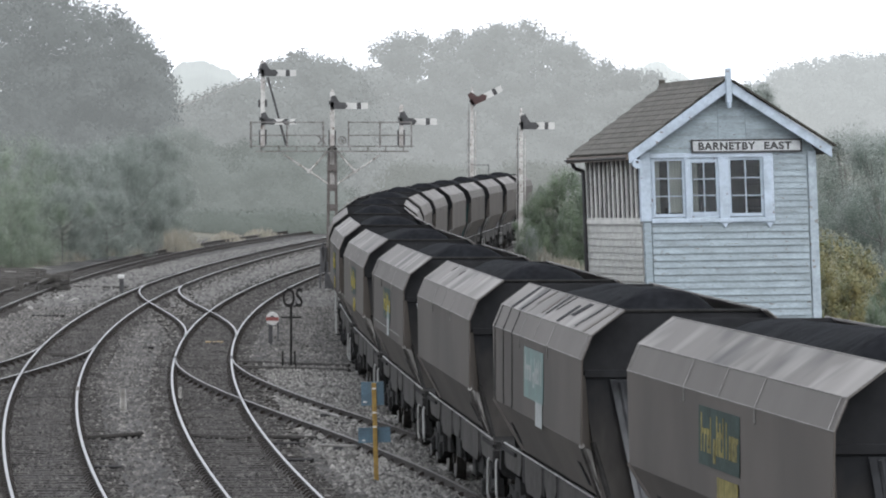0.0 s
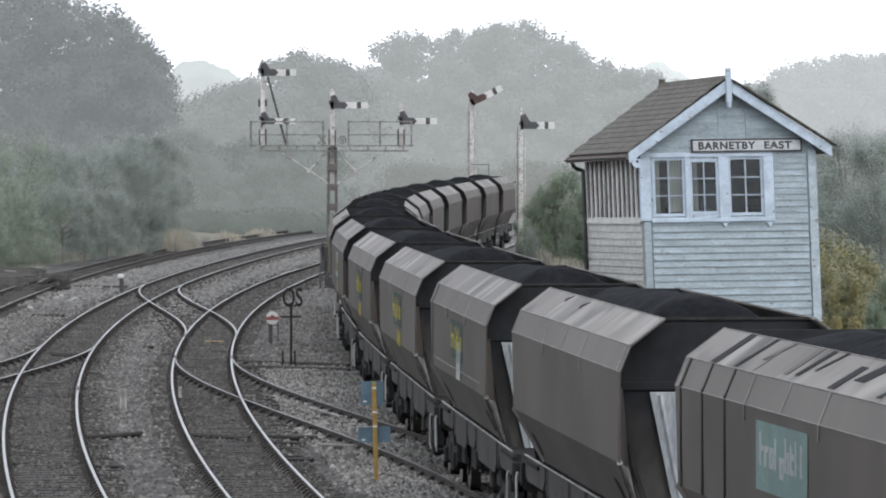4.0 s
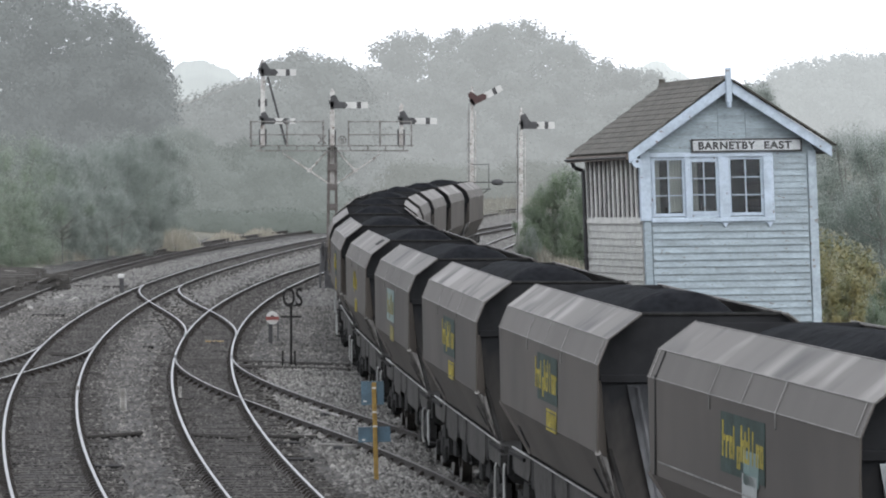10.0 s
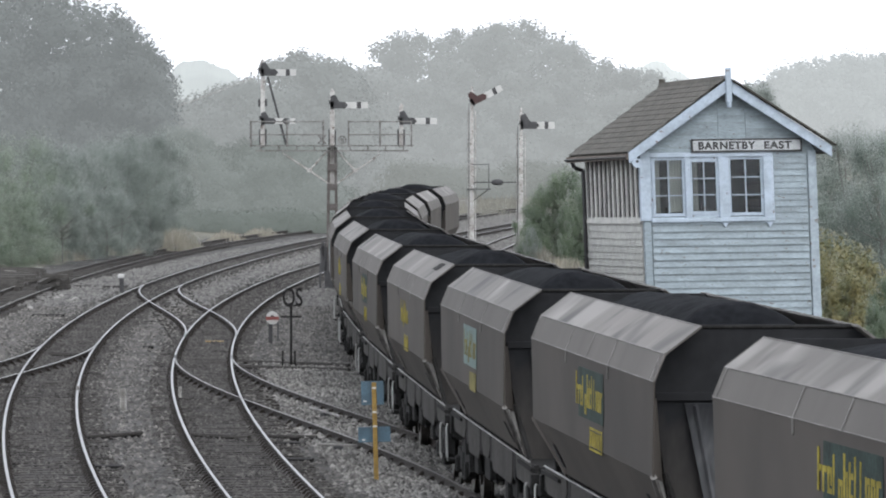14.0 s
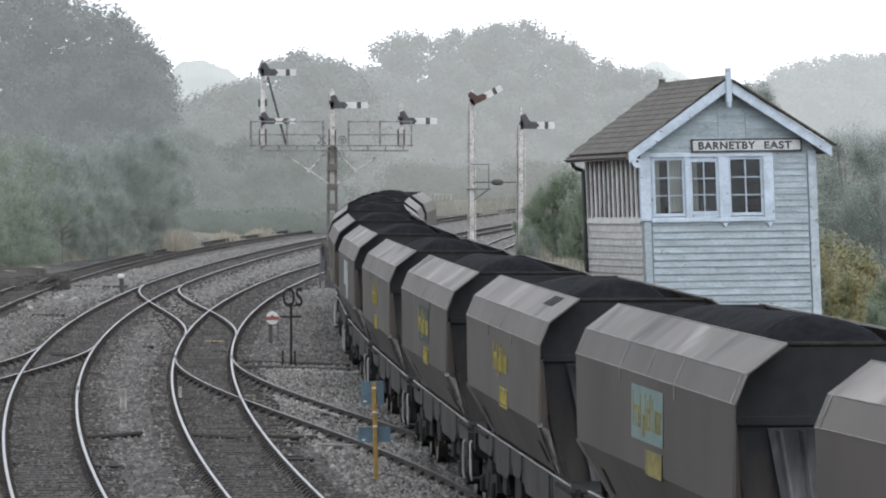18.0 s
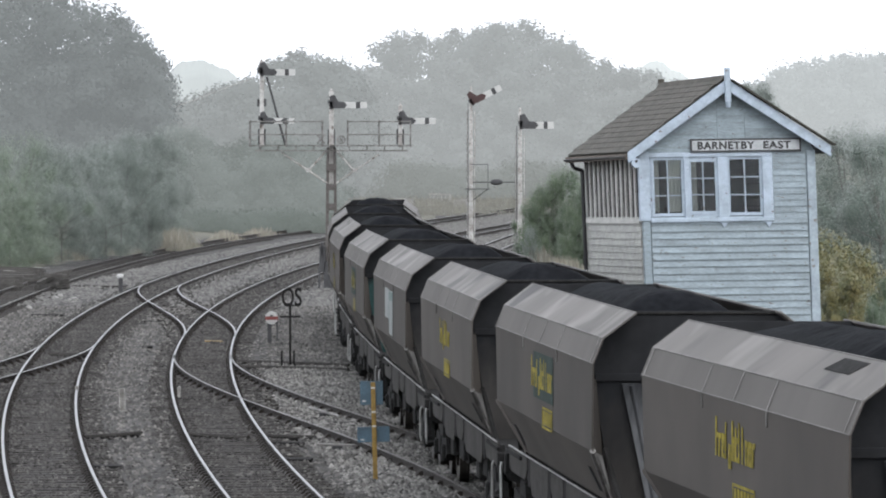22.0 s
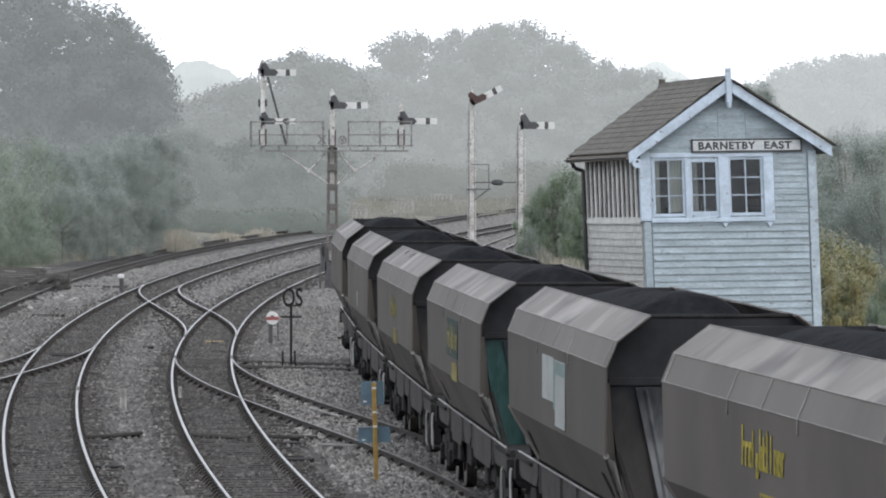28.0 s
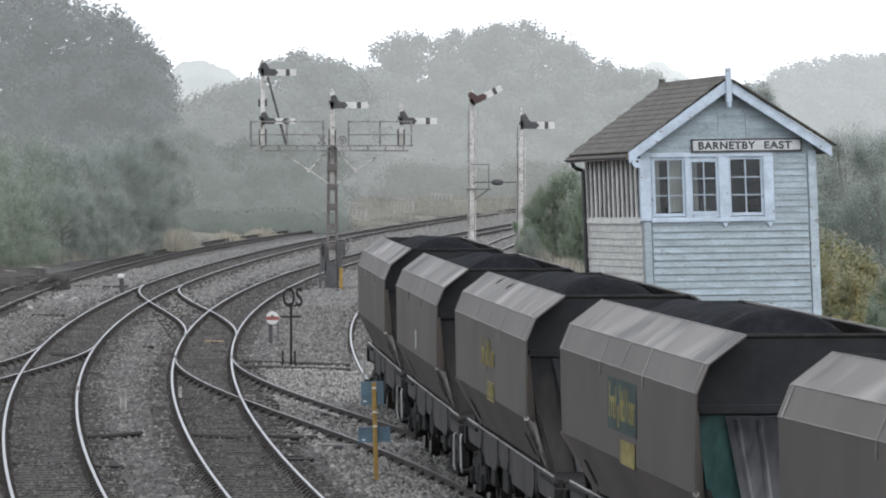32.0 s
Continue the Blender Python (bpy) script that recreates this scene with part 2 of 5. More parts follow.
    bark=mat("bark", (0.14, 0.136, 0.124), 0.9, vary=0.3, scale=2, fine=20, bump=0.6),
    # Greens lifted above leaf colour to hold some of the mist's paleness.
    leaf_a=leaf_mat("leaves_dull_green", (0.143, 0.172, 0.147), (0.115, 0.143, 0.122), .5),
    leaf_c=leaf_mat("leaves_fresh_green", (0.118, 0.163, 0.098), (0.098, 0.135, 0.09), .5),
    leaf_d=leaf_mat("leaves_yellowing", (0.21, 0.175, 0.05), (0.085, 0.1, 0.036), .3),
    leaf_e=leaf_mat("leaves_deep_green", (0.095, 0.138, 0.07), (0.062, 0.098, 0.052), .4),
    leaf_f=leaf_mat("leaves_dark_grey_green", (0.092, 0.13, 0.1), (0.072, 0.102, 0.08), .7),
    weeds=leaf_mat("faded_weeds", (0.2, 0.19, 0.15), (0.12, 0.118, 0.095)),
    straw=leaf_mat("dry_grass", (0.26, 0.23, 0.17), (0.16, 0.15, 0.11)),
    grass=mat("rough_grass", (0.135, 0.13, 0.105), 0.95, vary=0.4, scale=0.2, fine=6, bump=0.8, dist=0.1, col2=(.095, .09, .075), spec=.2),
)


# glass: thin, clear, reflecting
def glass_mat():
    m = bpy.data.materials.new("window_glass")
    m.use_nodes = True
    n, l = m.node_tree.nodes, m.node_tree.links
    n.remove(n["Principled BSDF"])
    g, t, fr, mx = n.new("ShaderNodeBsdfGlossy"), n.new("ShaderNodeBsdfTransparent"), n.new("ShaderNodeFresnel"), n.new("ShaderNodeMixShader")
    g.inputs["Roughness"].default_value = 0.05
    fr.inputs["IOR"].default_value = 1.36
    t.inputs["Color"].default_value = (0.85, 0.88, 0.88, 1)
    l.new(fr.outputs[0], mx.inputs[0])
    l.new(t.outputs[0], mx.inputs[1])
    l.new(g.outputs[0], mx.inputs[2])
    l.new(mx.outputs[0], n["Material Output"].inputs["Surface"])
    return m


M["glass"] = glass_mat()


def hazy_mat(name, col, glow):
    """The far distance: the mist over it is added as a constant glow."""
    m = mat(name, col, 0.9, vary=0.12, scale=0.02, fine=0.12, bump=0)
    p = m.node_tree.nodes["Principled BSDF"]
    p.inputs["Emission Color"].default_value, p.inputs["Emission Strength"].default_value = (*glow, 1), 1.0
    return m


# ---- mesh helpers ----
def bx(bm, c, s, m=None):
    """A box of size s about c, turned by m."""
    m = m or Matrix()
    v = [bm.verts.new(m @ Vector((c[0] + i * s[0] / 2, c[1] + j * s[1] / 2, c[2] + k * s[2] / 2))) for i in (-1, 1) for j in (-1, 1) for k in (-1, 1)]
    for q in ((0, 1, 3, 2), (4, 6, 7, 5), (0, 4, 5, 1), (2, 3, 7, 6), (0, 2, 6, 4), (1, 5, 7, 3)):
        bm.faces.new([v[i] for i in q])
    return bm


def rod(bm, a, b, r, r2=None, n=8):
    """A round bar from a to b."""
    a, b = Vector(a), Vector(b)
    q = (b - a).to_track_quat("Z", "Y")
    rings = []
    for p, rr in ((a, r), (b, r if r2 is None else r2)):
        rings.append([bm.verts.new(p + q @ Vector((rr * math.cos(2 * math.pi * i / n), rr * math.sin(2 * math.pi * i / n), 0))) for i in range(n)])
    for i in range(n):
        bm.faces.new((rings[0][i], rings[0][(i + 1) % n], rings[1][(i + 1) % n], rings[1][i]))
    bm.faces.new(rings[0][::-1])
    bm.faces.new(rings[1])
    return bm


def prism(bm, outline, axis, lo, hi):
    """An outline (pairs) pushed along an axis (0, 1, 2) from lo to hi."""
    def at(p, d):
        return {0: (d, p[0], p[1]), 1: (p[0], d, p[1]), 2: (p[0], p[1], d)}[axis]
    a, b = [[bm.verts.new(at(p, d)) for p in outline] for d in (lo, hi)]
    n = len(outline)
    for i in range(n):
        bm.faces.new((a[i], a[(i + 1) % n], b[(i + 1) % n], b[i]))
    bm.faces.new(a[::-1])
    bm.faces.new(b)
    return bm


def plate(bm, pts, thick):
    """A flat plate over the corner points, thick along its normal."""
    pts = [Vector(p) for p in pts]
    nrm = (pts[1] - pts[0]).cross(pts[2] - pts[0]).normalized() * thick
    a, b = [bm.verts.new(p) for p in pts], [bm.verts.new(p + nrm) for p in pts]
    n = len(pts)
    for i in range(n):
        bm.faces.new((a[i], a[(i + 1) % n], b[(i + 1) % n], b[i]))
    bm.faces.new(a[::-1])
    bm.faces.new(b)
    return bm


def mesh_of(name, bm, material, bevel=0.0, smooth=False):
    if bevel:
        bmesh.ops.bevel(bm, geom=bm.edges[:], offset=bevel, segments=1, affect="EDGES", clamp_overlap=True)
    bmesh.ops.recalc_face_normals(bm, faces=bm.faces[:])
    me = bpy.data.meshes.new(name)
    bm.to_mesh(me)
    bm.free()
    me.materials.append(material)
    if smooth:
        me.shade_smooth()
    return me


def part(name, bm, material, parent, label="", bevel=0.0, smooth=False):
    me = bm if isinstance(bm, bpy.types.Mesh) else mesh_of(name, bm, material, bevel, smooth)
    ob = new(name, me)
    ob.parent = parent
    if label:
        ob["label"] = label
    return ob


def thing(name, m, label, category, group="", kind=""):
    ob = new(name)
    ob.matrix_basis = m
    return tagged(ob, label, category, group, kind)


def B():
    return bmesh.new()


# ---- the plan: centre lines of the tracks, by distance ----
TRACK_A = (-10.1404, -4.1541, 4.2766, -0.3755, -0.0022)
TRACK_B = (-6.3468, -3.675, 4.5144, 0.001, -0.0728, -0.0269)
TRACK_C = (-1.5197, -3.4307, 4.3636, 2.1974, -1.1923, -1.238, 0.8758, -0.1414)
TRACK_D = (-15.0518, -2.8131, 1.7936, 0.5502)


def lay(c):
    return lambda y: sum(k * ((y - 150) / 100) ** i for i, k in enumerate(c))


def ease(u):
    u = min(1, max(0, u))
    return u * u * (3 - 2 * u)


line_a, line_b, line_c, line_d = (lay(c) for c in (TRACK_A, TRACK_B, TRACK_C, TRACK_D))


def dip(y):
    """Small height bumps of the train's track, fitted to the camera's view."""
    return sum(b * math.exp(-((y - k) / (0.22 * k)) ** 2) for b, k in ((.06, 55), (.01, 75), (-.07, 95), (-.1, 120), (-.06, 150)))


def crossover(a, b, y0, y1):
    return lambda y: a(y) + (b(y) - a(y)) * ease((y - y0) / (y1 - y0))

# ---- ground: one sheet to the horizon ----
def spaced(lo, hi, step, far, grow=1.35):
    v = list(np.arange(lo, hi + step / 2, step))
    d = step
    while v[-1] < far:
        d *= grow
        v.append(v[-1] + d)
    d = step
    while v[0] > -far:
        d *= grow
        v.insert(0, v[0] - d)
    return np.array(v)


def ground_height(x, y):
    flat = -0.2 + 0.035 * noise.noise((x * .9, y * .5, 0)) + 0.02 * noise.noise((x * 3, y * 2, 5))
    left = min(max((line_d(min(max(y, 100), 380)) - 3.0 - x) / 9, 0), 1)
    return flat + 0.9 * left * left + (min(max((y - 420) / 300, 0), 1) ** 2) * 3.0


def make_ground():
    xs, ys = spaced(-24, 16, 0.5, 3000), spaced(60, 330, 1.0, 4000)
    nx = len(xs)
    vs = [(x, y, ground_height(x, y)) for y in ys for x in xs]
    fs = [(j * nx + i, j * nx + i + 1, (j + 1) * nx + i + 1, (j + 1) * nx + i) for j in range(len(ys) - 1) for i in range(nx - 1)]
    me = bpy.data.meshes.new("ground")
    me.from_pydata(vs, [], fs)
    me.materials.append(M["ballast"])
    me.materials.append(M["grass"])
    cent = np.array([((xs[i] + xs[i + 1]) / 2, (ys[j] + ys[j + 1]) / 2) for j in range(len(ys) - 1) for i in range(nx - 1)])
    yy = np.clip(cent[:, 1], 60, 420)
    ld = np.array([line_d(min(y, 375)) for y in yy])
    lc = np.array([line_c(y) for y in yy])
    la = np.array([line_a(y) for y in yy])
    grassy = (cent[:, 0] < ld - 3.2) | ((cent[:, 0] < la - 2.6) & (cent[:, 1] > 366)) | (cent[:, 0] > lc + 4.0) | (cent[:, 1] > 430)
    me.polygons.foreach_set("material_index", grassy.astype(np.int32))
    me.shade_smooth()
    tagged(new("ground", me), "grey ballasted railway ground edged with rough grass", "ground", kind="structure")


make_ground()


# ---- tracks ----
RAIL = [(-.12, -.165), (.12, -.165), (.12, -.152), (.012, -.135), (.012, -.045), (.034, -.035), (.036, -.006), (.032, -.004), (.025, 0), (-.025, 0), (-.032, -.004), (-.036, -.006), (-.034, -.035), (-.012, -.045), (-.012, -.135), (-.12, -.152)]


def rail_along(line, y0, y1, off, parent, bright=True, lift=lambda y: 0.0):
    n = max(4, int((y1 - y0) / 2.5))
    vs, fs, mi = [], [], []
    k = len(RAIL)
    for j in range(n + 1):
        y = y0 + (y1 - y0) * j / n
        dx = (line(y + .5) - line(y - .5))
        ln = math.hypot(dx, 1)
        for px, pz in RAIL:
            vs.append((line(y) + (off + px) / ln, y - (off + px) * dx / ln, pz + lift(y)))
    for j in range(n):
        for i in range(k):
            a, b = j * k + i, j * k + (i + 1) % k
            fs.append((a, b, b + k, a + k))
            mi.append(int(i == 8))
    me = bpy.data.meshes.new("rail")
    me.from_pydata(vs, [], fs)
    me.materials.append(M["rail_side"])
    me.materials.append(M["rail_top"] if bright else M["rail_dull"])
    me.polygons.foreach_set("material_index", mi)
    me.update()
    return part("rail", me, None, parent)


def sleeper_mesh():
    bm = B()
    bx(bm, (0, 0, 0), (2.6, .25, .13))
    return mesh_of("sleeper", bm, M["sleeper"], 0.012)


SLEEPER = sleeper_mesh()


def track(name, line, y0, y1, label, bright=True, near=(95, 230), lift=lambda y: 0.0, offs=(-.7525, .7525), step=0.72):
    root = thing(name, pose(0, 0, 0), label, "railway track", "railway tracks", "structure")
    for o in offs:
        rail_along(line, y0, y1, o, root, bright, lift)
    if near[1] > 0:
        n = int((min(y1, 400) - max(y0, 90)) / 1.5)
        vs, fs = [], []
        for j in range(n + 1):
            yy = max(y0, 90) + j * 1.5
            for i in range(9):
                u = (i - 4) / 4
                wob = .25 * noise.noise((yy * .6, u * 3, len(name)))
                vs.append((line(yy) + u * (1.55 + wob), yy, -.165 - .06 * u * u - (.25 if abs(u) == 1 else 0) + .025 * noise.noise((yy * 1.7, u * 5, 2))))
        fs = [(j * 9 + i, j * 9 + i + 1, j * 9 + i + 10, j * 9 + i + 9) for j in range(n) for i in range(8)]
        me = bpy.data.meshes.new("track_bed")
        me.from_pydata(vs, [], fs)
        me.materials.append(M["bed"])
        me.shade_smooth()
        part("track_bed", me, None, root)
    y = y0 + 0.4
    rest, chairs = B(), B()
    while y < y1:
        dx = line(y + .5) - line(y - .5)
        m = Matrix.Translation((line(y), y, -.216 + lift(y))) @ pose(0, 0, 0, 0, 0, -math.degrees(math.atan(dx)) + random.uniform(-.6, .6))
        if near[0] < y < near[1]:
            s = part("sleeper", SLEEPER, None, root)
            s.matrix_basis = m
        elif y < 330:
            bx(rest, (0, 0, 0), (2.6, .25, .13), m)
        if 92 < y < 215:
            for o in offs:
                prism(chairs, [(-.165, -.05), (.165, -.05), (.08, .06), (-.08, .06)], 1, -.1, .1)
                bmesh.ops.transform(chairs, matrix=m @ Matrix.Translation((o, 0, .09)), verts=chairs.verts[-8:])
        y += step * random.uniform(.95, 1.05)
    tagged(part("sleeper_row", rest, M["sleeper"], root), kind="stuff")
    tagged(part("rail_chairs", chairs, M["rail_side"], root, "dark cast-iron rail chairs"), kind="stuff")
    return root


track("track_1", line_a, 60, 480, "curved running line with polished rails on grey ballast")
track("track_2", line_b, 60, 450, "curved running line with polished rails beside the train")
track("track_3", line_c, 30, 425, "curved line on which the coal train runs", lift=dip)
track("track_4", line_d, 175, 372, "dull siding track beside the trees", bright=False, near=(175, 260))
track("crossover_1", crossover(line_b, line_a, 166, 226), 166, 226, "crossover joining the two open running lines", near=(0, 0), step=1.4)
track("crossover_2", crossover(line_c, line_b, 86, 152), 86, 152, "dull crossover leading to the train's line", bright=False, near=(0, 0), step=1.4)
track("crossover_3", crossover(lambda y: line_a(y) - 4.2, line_a, 112, 160), 100, 160, "points leading off the running line", near=(0, 0), step=1.4)


def stones(name, count, xr, yr, size, seed, material="stone", label="loose grey ballast stones between the tracks", inside=False):
    """Loose ballast: many small broken stones on the ground."""
    rng = np.random.default_rng(seed)
    base = np.array([(1, 0, 0), (-.8, .3, 0), (0, 1, 0), (.1, -.9, .1), (.1, .1, .8), (0, 0, -.5)])
    tri = np.array([(0, 2, 4), (2, 1, 4), (1, 3, 4), (3, 0, 4)])
    y = rng.uniform(*yr, count)
    x = np.array([line_b(q) for q in y]) + rng.uniform(*xr, count)
    off = np.minimum(np.abs(x - np.array([line_a(q) for q in y])), np.abs(x - np.array([line_b(q) for q in y])))
    keep = (off < .95 + .9 * rng.random(count)) if inside else (off > .8 + 1.3 * rng.random(count))
    x, y = x[keep], y[keep]
    count = len(x)
    s = rng.uniform(*size, count)
    th = rng.uniform(0, 6.28, count)
    vs = np.repeat(base[None], count, 0) * rng.uniform(.6, 1.3, (count, 6, 1)) * s[:, None, None]
    c, sn = np.cos(th)[:, None], np.sin(th)[:, None]
    vx, vy = vs[..., 0] * c - vs[..., 1] * sn, vs[..., 0] * sn + vs[..., 1] * c
    z = np.array([ground_height(a, b) for a, b in zip(x, y)])
    allv = np.stack([vx + x[:, None], vy + y[:, None], vs[..., 2] + z[:, None] + .03 + s[:, None] * .2], -1).reshape(-1, 3)
    fs = (tri[None] + 6 * np.arange(count)[:, None, None]).reshape(-1, 3)
    me = bpy.data.meshes.new(name)
    me.vertices.add(len(allv))
    me.vertices.foreach_set("co", allv.ravel())
    me.loops.add(fs.size)
    me.loops.foreach_set("vertex_index", fs.ravel().astype(np.int32))
    me.polygons.add(len(fs))
    me.polygons.foreach_set("loop_start", np.arange(0, fs.size, 3, dtype=np.int32))
    me.update(calc_edges=True)
    me.materials.append(M[material])
    tagged(new(name, me), label, "ballast", kind="stuff")


stones("ballast_stones", 46000, (-7.5, 6.5), (94, 200), (.03, .07), 3)
stones("far_ballast_stones", 36000, (-8.5, 8.0), (200, 445), (.05, .12), 4, "misted_stone")
stones("gravel_patch", 17000, (1.6, 5.2), (94, 150), (.03, .08), 5, "gravel", "pale clean gravel beside the train's line")
stones("oily_ballast_stones", 40000, (-6.0, 1.4), (94, 200), (.025, .055), 6, "bed_stone", "dark oily ballast stones between the rails", True)
stones("far_oily_ballast_stones", 30000, (-6.0, 1.4), (200, 320), (.04, .08), 7, "bed_stone", "dark oily ballast stones between the rails", True)


# ---- foliage ----
def leaf_cloud(name, clumps, per, size, material, seed):
    """A crown: leaf blades gathered in clumps, one mesh."""
    rng = np.random.default_rng(seed)
    cs = np.array([(c[0], c[1], c[2]) for c in clumps])
    rs = np.array([c[3] for c in clumps])
    k = len(cs)
    flat = np.array([1, 1, .85])
    d = rng.normal(size=(k, per, 3))
    d /= np.linalg.norm(d, axis=2, keepdims=True)
    r = rs[:, None, None] * rng.uniform(.15, 1.1, (k, per, 1)) ** .7
    p = (cs[:, None] + d * r * flat).reshape(-1, 3)
    n = len(p)
    mid = cs.mean(0)
    out = cs - mid
    out /= np.linalg.norm(out, axis=1, keepdims=True) + .01
    soft = (d * .75 + out[:, None] * .55 + np.array([0, 0, .35])).reshape(-1, 3)
    soft /= np.linalg.norm(soft, axis=1, keepdims=True)
    nrm = soft + rng.normal(size=(n, 3)) * .3
    nrm /= np.linalg.norm(nrm, axis=1, keepdims=True)
    a = np.cross(nrm, rng.normal(size=(n, 3)))
    a /= np.linalg.norm(a, axis=1, keepdims=True)
    b = np.cross(nrm, a)
    s = rng.uniform(.6, 1.3, (n, 1)) * size
    tri = np.stack([p - a * s, p + a * s * .8 - b * s * .6, p + a * s * .5 + b * s * .8], 1).reshape(-1, 3)
    allv = tri
    allf = np.arange(3 * n).reshape(-1, 3)
    me = bpy.data.meshes.new(name)
    me.vertices.add(len(allv))
    me.vertices.foreach_set("co", allv.ravel())
    me.loops.add(allf.size)
    me.loops.foreach_set("vertex_index", allf.ravel().astype(np.int32))
    me.polygons.add(len(allf))
    me.polygons.foreach_set("loop_start", np.arange(0, allf.size, 3, dtype=np.int32))
    me.update(calc_edges=True)
    me.materials.append(material)
    me.shade_smooth()
    me.normals_split_custom_set_from_vertices(np.repeat(soft, 3, 0).tolist())
    return me


def tree(name, height, width, material, seed, label, category="tree", per=400, clumps=90, size=0.09, base=0.2, spread=0.5):
    """Tapered trunk, limbs, and a crown with an uneven outline and gaps."""
    rng = random.Random(seed)
    root = thing(name, pose(0, 0, 0), label, category)
    bm = B()
    rod(bm, (0, 0, -.4), (rng.uniform(-.2, .2), 0, height * .4), .024 * height * .5, .014 * height * .5, 9)
    part("trunk", bm, M["bark"], root)
    cl = []
    for i in range(clumps):
        u = rng.random()
        z = height * (base + (1 - base) * u)
        prof = math.sin(math.pi * (0.12 + 0.8 * u) ** .8) ** .7
        ang = rng.uniform(0, 2 * math.pi)
        rr = width / 2 * prof * (rng.random() ** spread) * rng.uniform(.75, 1.12)
        cl.append((rr * math.cos(ang), rr * math.sin(ang), z - .05 * height, rng.uniform(.07, .14) * width))
    for i in range(9):
        c = cl[i * 7 % len(cl)]
        z0 = height * rng.uniform(.22, .42)
        bm = B()
        rod(bm, (0, 0, z0), (c[0] * .8, c[1] * .8, max(c[2], z0 + .5)), .008 * height, .003 * height, 6)
        part("limb", bm, M["bark"], root)
    part("crown", leaf_cloud("crown", cl, per, size, material, seed), None, root)
    return root


def px_place(x, d):
    """World x of a line of sight at distance d."""
    return (x - 784) * d / 10045


TREES = [
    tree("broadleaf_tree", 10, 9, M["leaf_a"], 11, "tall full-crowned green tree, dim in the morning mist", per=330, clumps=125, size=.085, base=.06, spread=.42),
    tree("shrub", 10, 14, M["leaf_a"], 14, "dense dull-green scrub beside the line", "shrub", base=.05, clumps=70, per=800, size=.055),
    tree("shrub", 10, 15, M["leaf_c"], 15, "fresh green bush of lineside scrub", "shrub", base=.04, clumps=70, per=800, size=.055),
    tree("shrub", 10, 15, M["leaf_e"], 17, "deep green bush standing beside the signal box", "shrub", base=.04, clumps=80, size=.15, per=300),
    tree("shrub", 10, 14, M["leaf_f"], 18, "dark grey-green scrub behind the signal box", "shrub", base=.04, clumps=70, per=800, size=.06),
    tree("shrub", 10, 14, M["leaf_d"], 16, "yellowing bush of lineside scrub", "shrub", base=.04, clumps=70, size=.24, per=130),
]
T_A, S_A, S_C, S_E, S_F, S_D = TREES


def tree_at(src, x, top, d, w=1.0, ground=0.0):
    """Stands a tree so that its top meets a line of sight: x, top in picture units, at distance d."""
    zt = EYE_Z - (top - 240) * d / 10045
    s = (zt - ground) / 10.0
    o = copy_thing(src, pose(px_place(x, d), d, ground, 0, 0, (x * 7 + d * 3) % 360))
    o.scale = (s * w, s * w, s)
    return o


# lineside scrub along the siding
for x, top, d, w, src in ((-30, 265, 262, .9, S_C), (30, 240, 268, .8, S_C), (80, 250, 276, .8, S_A), (150, 260, 280, .8, S_A), (215, 255, 285, .8, S_A), (-90, 280, 255, .9, S_C),
                          (110, 325, 268, .9, S_A), (190, 335, 276, .9, S_A), (245, 240, 300, .8, S_A), (200, 246, 305, .9, S_A), (265, 230, 300, .7, S_A), (270, 330, 300, .8, S_A), (20, 345, 260, .8, S_C)):
    tree_at(src, x, top, d, w)
# behind and beside the signal box
for x, top, d, w, src in ((1340, 142, 300, .45, T_A), (1500, 228, 235, .8, S_F), (1560, 245, 228, .8, S_F), (1440, 260, 240, .8, S_F), (1610, 230, 240, .8, S_F), (1000, 300, 262, .55, S_E), (955, 335, 262, .5, S_E), (1035, 330, 255, .5, S_E),
                          (940, 400, 258, .4, S_A), (1478, 418, 168, .75, S_D), (1528, 440, 165, .75, S_D), (1450, 462, 160, .6, S_D), (1500, 480, 158, .7, S_D), (1585, 492, 150, .6, S_E), (1555, 535, 147, .5, S_E)):
    tree_at(src, x, top, d, w)
for t in TREES:
    for o in (*t.children_recursive, t):
        bpy.data.objects.remove(o)


# ---- dry grass and reeds ----
def tufts(name, spots, label, material, seed):
    """Upright blades in loose stands: x, base line of sight, distance, width, height, count."""
    rng = np.random.default_rng(seed)
    vs, fs = [], []
    for px, d, width, hgt, count in spots:
        for i in range(count):
            q = rng.normal()
            x, y = px_place(px, d) + q * width * .4, d + rng.uniform(-4, 4)
            z = ground_height(x, y) - .05
            h, a = hgt * rng.uniform(.45, 1.15) * math.exp(-.35 * q * q), rng.uniform(0, 6.28)
            lx, ly = rng.normal() * .18 * h, rng.normal() * .18 * h
            w = rng.uniform(.02, .05)
            k = len(vs)
            vs += [(x - w * math.cos(a), y - w * math.sin(a), z), (x + w * math.cos(a), y + w * math.sin(a), z), (x + lx * .5 + w * .7, y + ly * .5, z + h * .6), (x + lx, y + ly, z + h)]
            fs += [(k, k + 1, k + 2), (k, k + 2, k + 3)]
    me = bpy.data.meshes.new(name)
    me.from_pydata(vs, [], fs)
    me.materials.append(material)
    tagged(new(name, me), label, "grass", kind="stuff")


tufts("dry_grass", ((316, 299, 1.1, 1.3, 1700), (332, 302, .9, 1.1, 700), (400, 327, 1.4, .7, 400), (462, 342, 1.8, .6, 400), (205, 290, 2.0, .8, 500), (45, 270, 1.4, .8, 500), (120, 278, 1.6, .6, 400), (540, 372, 2.5, .5, 400),
